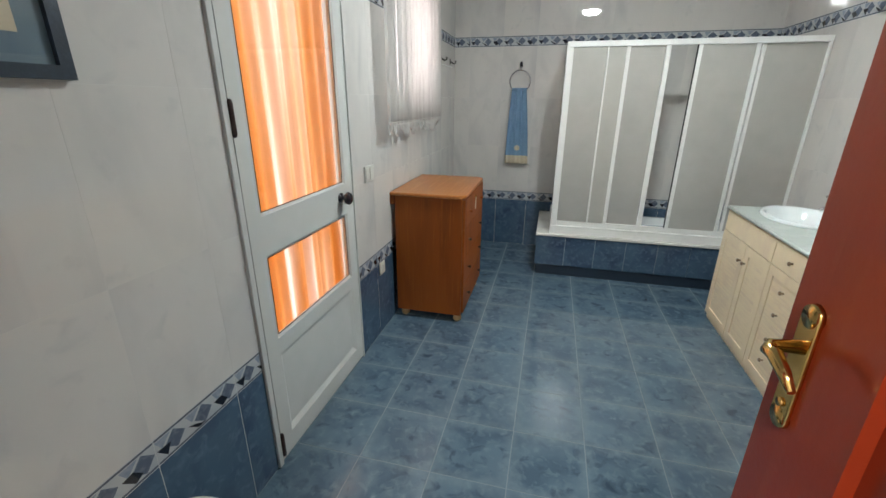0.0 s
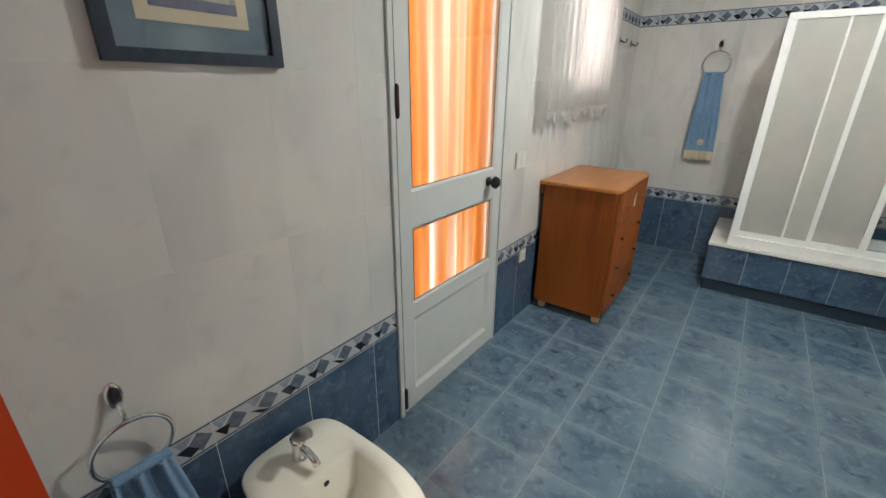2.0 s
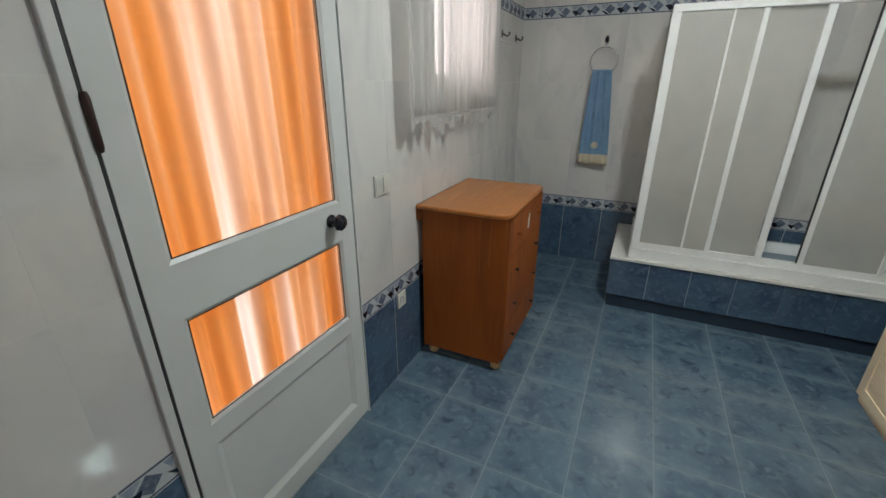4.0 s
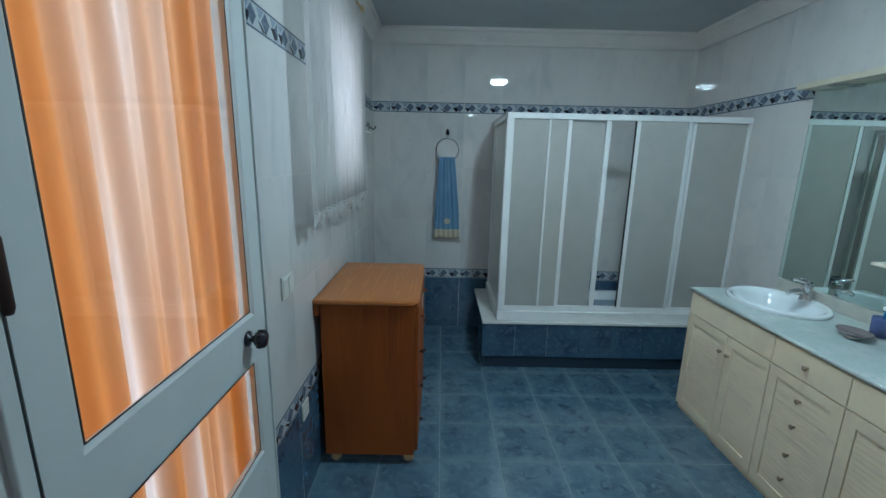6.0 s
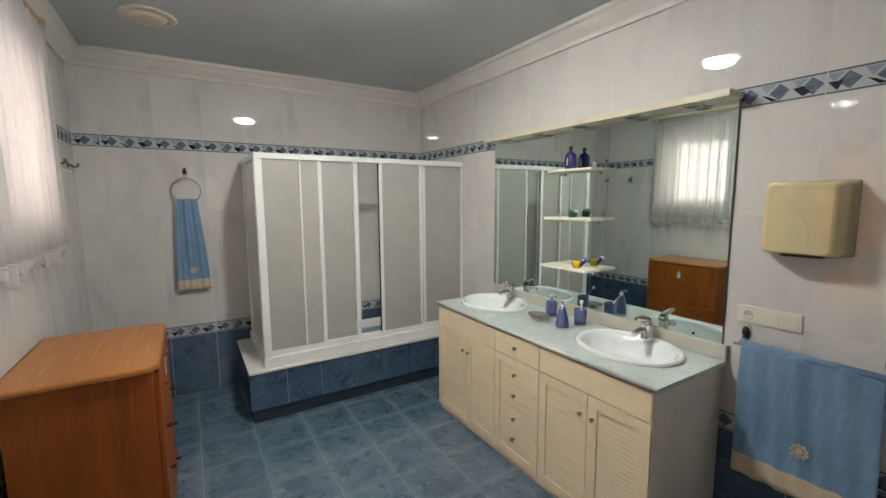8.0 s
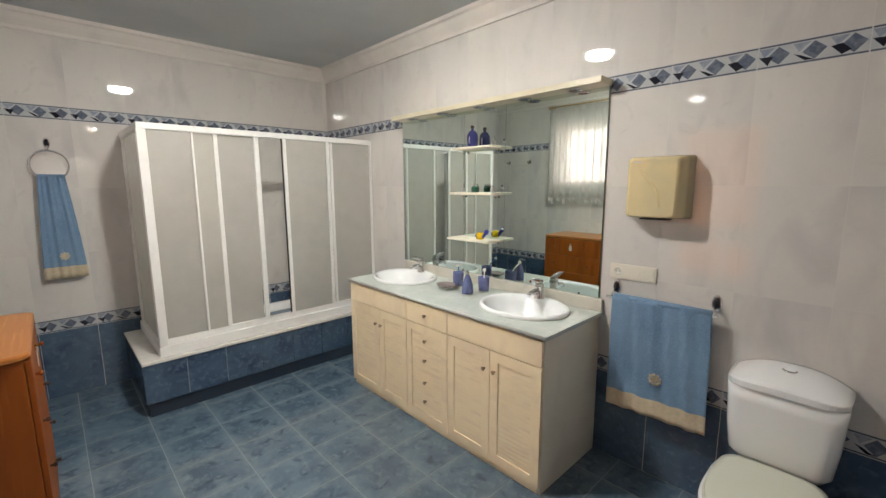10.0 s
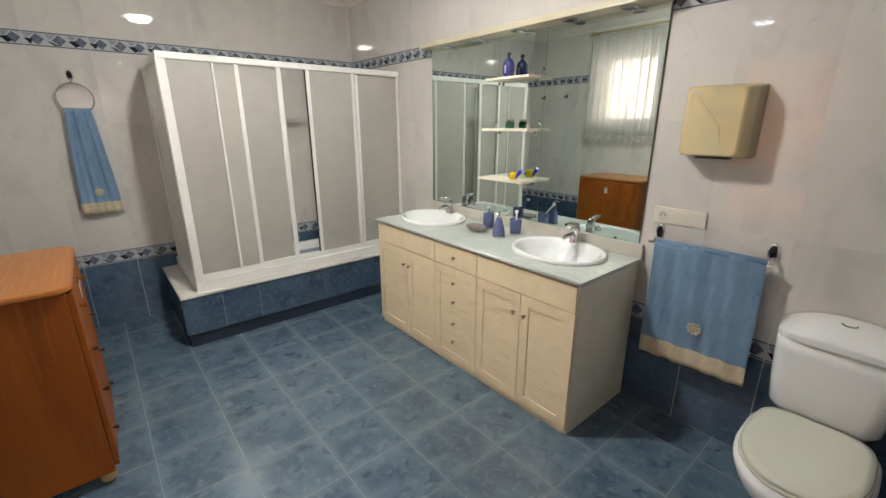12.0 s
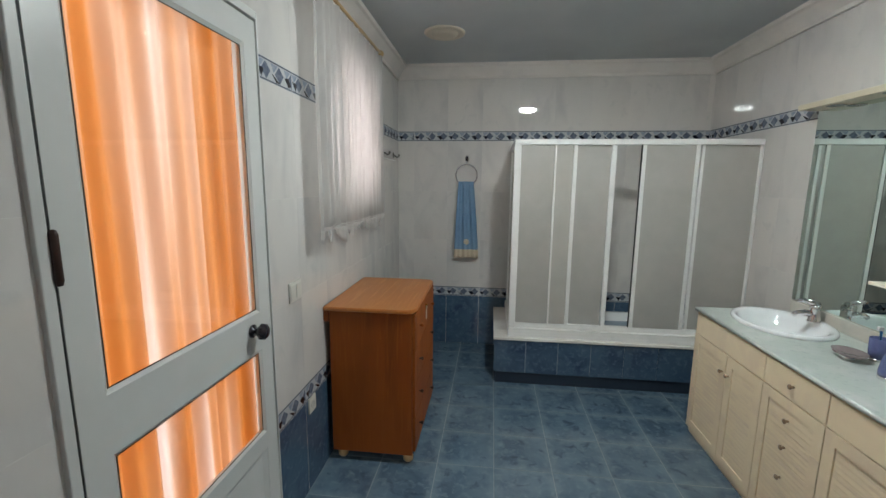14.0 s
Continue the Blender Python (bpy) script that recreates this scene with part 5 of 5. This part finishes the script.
# ---- entrance doorway ----
def entrance():
    f = thing("doorway_casing", (0.26, 0.08, 0), "red mahogany lining and casing of the entrance doorway", "door casing", kind="structure")
    bm = bmesh.new()
    box(bm, E0 + 0.001, E0 + 0.022, -0.0395, YN + 0.02, 0, EZ - 0.001)
    part("jamb", bm, M_MAHOG, f)
    part("jamb", B(E1 - 0.001, E1 + 0.019, -0.0395, YN + 0.02, 0, EZ - 0.001), M_MAHOG, f)
    part("head", B(E0 + 0.022, E1 - 0.001, -0.0395, YN + 0.02, EZ - 0.022, EZ - 0.001), M_MAHOG, f)
    part("architrave", B(E0 - 0.07, E0 + 0.0005, YN + 0.0005, YN + 0.020, 0, EZ + 0.06, bevel=0.003), M_MAHOG, f)
    part("architrave", B(E1 + 0.0195, E1 + 0.085, YN + 0.0005, YN + 0.020, 0, EZ + 0.06, bevel=0.003), M_MAHOG, f)
    d = thing("door_2", (0, 0, 0), "red mahogany panelled door with brass lever handle, standing wide open", "door", kind="structure")
    W, T, H = 0.62, 0.038, 2.02
    bm = bmesh.new()
    for x0, x1, z0, z1 in ((0, 0.10, 0.008, H), (W - 0.10, W, 0.008, H), (0.10, W - 0.10, 0.008, 0.20), (0.10, W - 0.10, H - 0.11, H), (0.10, W - 0.10, 0.86, 0.98)):
        box(bm, x0, x1, 0, T, z0, z1)
    box(bm, 0.099, W - 0.099, 0.012, T - 0.012, 0.19, H - 0.10)
    for z0, z1 in ((0.20, 0.86), (0.98, H - 0.11)):
        box(bm, 0.135, W - 0.135, 0.004, T - 0.004, z0 + 0.035, z1 - 0.035, 0.006)
    leaf = part("leaf", bm, M_MAHOG, d)
    for s, y in ((1, T), (-1, 0)):
        bm = bmesh.new()
        x, z = W - 0.030, 1.322
        box(bm, x - 0.011, x + 0.011, min(y + s * 0.0003, y + s * 0.005), max(y + s * 0.0003, y + s * 0.005), z - 0.048, z + 0.048, 0.0015)
        for zz in (-0.048, 0.048):
            lathe(bm, ((0.011, 0.0003 * s), (0.010, 0.005 * s), (0, 0.0055 * s)), x, y, z + zz, 20, axis="y")
        lathe(bm, ((0.004, 0.005 * s), (0.004, 0.007 * s), (0, 0.007 * s)), x, y, z - 0.034, 12, axis="y")
        part("handle_plate", bm, M_BRASS, d, "long brass back plate")
        part("handle", tube(bmesh.new(), ((x, y + s * 0.005, z + 0.02), (x, y + s * 0.026, z + 0.02), (x - 0.005, y + s * 0.030, z + 0.018), (x - 0.014, y + s * 0.029, z + 0.019), (x - 0.028, y + s * 0.028, z + 0.012), (x - 0.042, y + s * 0.028, z + 0.004)), (0.006, 0.005, 0.005, 0.006, 0.005, 0.003), 14), M_BRASS, d, "curved brass lever")
    d.matrix_world = pose(0.622, -0.04, 0, 0, 0, 93.0)


entrance()


# ---- outside ----
solo("ground", B(-60, 60, -60, 60, -0.30, -0.1205), M_GROUND, "sunlit terrace floor outside", "terrace", **STRUCT)


# ---- tiles, last ----
ROWS_Z = ((0.0, 0.505, "b"), (0.505, 0.600, "o"), (0.600, 1.080, "l"), (1.080, 1.560, "l"), (1.560, 2.040, "l"), (2.040, 2.134, "o"), (2.134, 2.612, "l"))
J, TH = 0.0005, 0.0004
WIDE = 0.0011


def tile_mesh(rects, kind, w):
    """Tiles lie in x (along) and z (up), the face towards -y at y=0."""
    bm = bmesh.new()
    for x0, x1, z0, z1 in rects:
        c = 0.0002
        a = [bm.verts.new(p) for p in ((x0, TH, z0), (x1, TH, z0), (x1, TH, z1), (x0, TH, z1))]
        m = [bm.verts.new(p) for p in ((x0, c, z0), (x1, c, z0), (x1, c, z1), (x0, c, z1))]
        f = [bm.verts.new(p) for p in ((x0 + c, 0, z0 + c), (x1 - c, 0, z0 + c), (x1 - c, 0, z1 - c), (x0 + c, 0, z1 - c))]
        for p, q in ((a, m), (m, f)):
            for k in range(4):
                bm.faces.new((p[k], p[(k + 1) % 4], q[(k + 1) % 4], q[k]))
        bm.faces.new(f)
    if kind == "o":
        x0, x1, z0, z1 = rects[0]
        h, n = z1 - z0, 3
        p = 0.333 / n
        y = -0.0003

        def poly(pts, slot, y=y):
            pts = [(min(max(px, x0 + 0.002), x1 - 0.002), pz) for px, pz in pts]
            if max(q[0] for q in pts) - min(q[0] for q in pts) < 0.004:
                return
            a, b = ([bm.verts.new((px, yy, z0 + pz * h)) for px, pz in pts] for yy in (y, 0.0002))
            bm.faces.new(a).material_index = slot
            for k in range(len(pts)):
                bm.faces.new((a[k], a[(k + 1) % len(pts)], b[(k + 1) % len(pts)], b[k])).material_index = slot
        for za in (0.03, 0.90):
            poly(((x0 + 0.002, za), (x1 - 0.002, za), (x1 - 0.002, za + 0.07), (x0 + 0.002, za + 0.07)), 4)
        for i in range(n + 1):
            o = x0 + i * p
            if o + 0.02 > x1:
                break
            poly(((o, 0.86), (o + 0.055, 0.86), (o + 0.020, 0.50)), 1)
            poly(((o + 0.030, 0.46), (o + 0.066, 0.86), (o + 0.104, 0.52), (o + 0.070, 0.12)), 2, -0.00045)
            dark = ((0.003, 0.52), (0.050, 0.50), (0.034, 0.13)) if i == 0 else ((0.003, 0.50), (0.036, 0.56), (0.062, 0.26), (0.036, 0.12)) if i == 2 else ((0.004, 0.44), (0.030, 0.34), (0.052, 0.20), (0.072, 0.13), (0.040, 0.12))
            poly([(o + a, b) for a, b in dark], 3, -0.0006)
    mats = {"b": (M_BLUE,), "l": (M_LIGHT,), "o": (M_BORDER, M_BPALE, M_BMID, M_BDARK, M_BLINE)}[kind]
    return mesh("tile", bm, *mats)


TILE_CACHE = {}


def tile_wall(parent, s0, s1, first, pitch, to_world, openings=()):
    cuts = [s0] + [first + pitch * k for k in range(-40, 60) if s0 + 0.004 < first + pitch * k < s1 - 0.004] + [s1]
    for a, b in zip(cuts, cuts[1:]):
        for z0, z1, kind in ROWS_Z:
            j = WIDE if kind == "b" else J
            rects = [(a + j, b - j, z0 + J, z1 - J)]
            for o0, o1, q0, q1 in openings:
                new_rects = []
                for x0, x1, za, zb in rects:
                    if x1 <= o0 or x0 >= o1 or zb <= q0 or za >= q1:
                        new_rects.append((x0, x1, za, zb))
                        continue
                    if x0 < o0:
                        new_rects.append((x0, o0, za, zb))
                    if x1 > o1:
                        new_rects.append((o1, x1, za, zb))
                    if za < q0:
                        new_rects.append((max(x0, o0), min(x1, o1), za, q0))
                    if zb > q1:
                        new_rects.append((max(x0, o0), min(x1, o1), q1, zb))
                rects = [r for r in new_rects if r[1] - r[0] > 0.004 and r[3] - r[2] > 0.004]
            if not rects:
                continue
            rects = [(x0 - a, x1 - a, za - z0, zb - z0) for x0, x1, za, zb in rects]
            key = (kind, tuple(round(v, 4) for r in rects for v in r))
            if key not in TILE_CACHE:
                TILE_CACHE[key] = tile_mesh(rects, kind, b - a)
            ob = new("border_tile" if kind == "o" else "tile", TILE_CACHE[key])
            ob.parent = parent
            ob.matrix_world = to_world(a, z0)


tile_wall(wall_west, YN, YB, 0.896, 0.3295, lambda s, z: pose(XL, s, z, 0, 0, 90), ((D0, D1, -1, DZ), (W0, W1, WZ0, WZ1)))
tile_wall(wall_north, XL, XR, -0.21, 0.333, lambda s, z: pose(s, YB, z))
tile_wall(wall_east, -YB, -YN, -1.06, 0.333, lambda s, z: pose(XR, -s, z, 0, 0, -90))
tile_wall(wall_south, -XR, -XL, -1.8, 0.333, lambda s, z: pose(-s, YN, z, 0, 0, 180), ((-E1 - 0.02, -E0, -1, EZ),))


def floor_tiles():
    p = 0.333
    for hall, ya, yb, xa, xb in ((0, YN - 0.24, YB, XL, XR), ):
        xs = sorted({xa, xb, *[x for x in (-0.05 + p * k for k in range(-12, 16)) if xa + 0.01 < x < xb - 0.01]})
        ys = sorted({ya, yb, *[y for y in (2.185 + p * k for k in range(-12, 12)) if ya + 0.01 < y < yb - 0.01]})
        for x0, x1 in zip(xs, xs[1:]):
            for y0, y1 in zip(ys, ys[1:]):
                w, d = round(x1 - x0 - 0.003, 4), round(y1 - y0 - 0.003, 4)
                key = ("f", w, d)
                if key not in TILE_CACHE:
                    bm = bmesh.new()
                    c = 0.0010
                    lo = [bm.verts.new(q) for q in ((-w / 2, -d / 2, -0.0012), (w / 2, -d / 2, -0.0012), (w / 2, d / 2, -0.0012), (-w / 2, d / 2, -0.0012))]
                    mi = [bm.verts.new((v.co.x, v.co.y, -0.0007)) for v in lo]
                    hi = [bm.verts.new((v.co.x * (1 - 2 * c / w), v.co.y * (1 - 2 * c / d), 0)) for v in lo]
                    for a, b in ((lo, mi), (mi, hi)):
                        for k in range(4):
                            bm.faces.new((a[k], a[(k + 1) % 4], b[(k + 1) % 4], b[k]))
                    bm.faces.new(hi)
                    bm.normal_update()
                    for f in bm.faces:
                        f.material_index = int(abs(f.normal.z) < 0.9)
                    TILE_CACHE[key] = mesh("tile", bm, M_FLOOR, M_FGROUT)
                ob = new("tile", TILE_CACHE[key])
                ob.parent = floor
                ob.location = ((x0 + x1) / 2, (y0 + y1) / 2, 0)


floor_tiles()
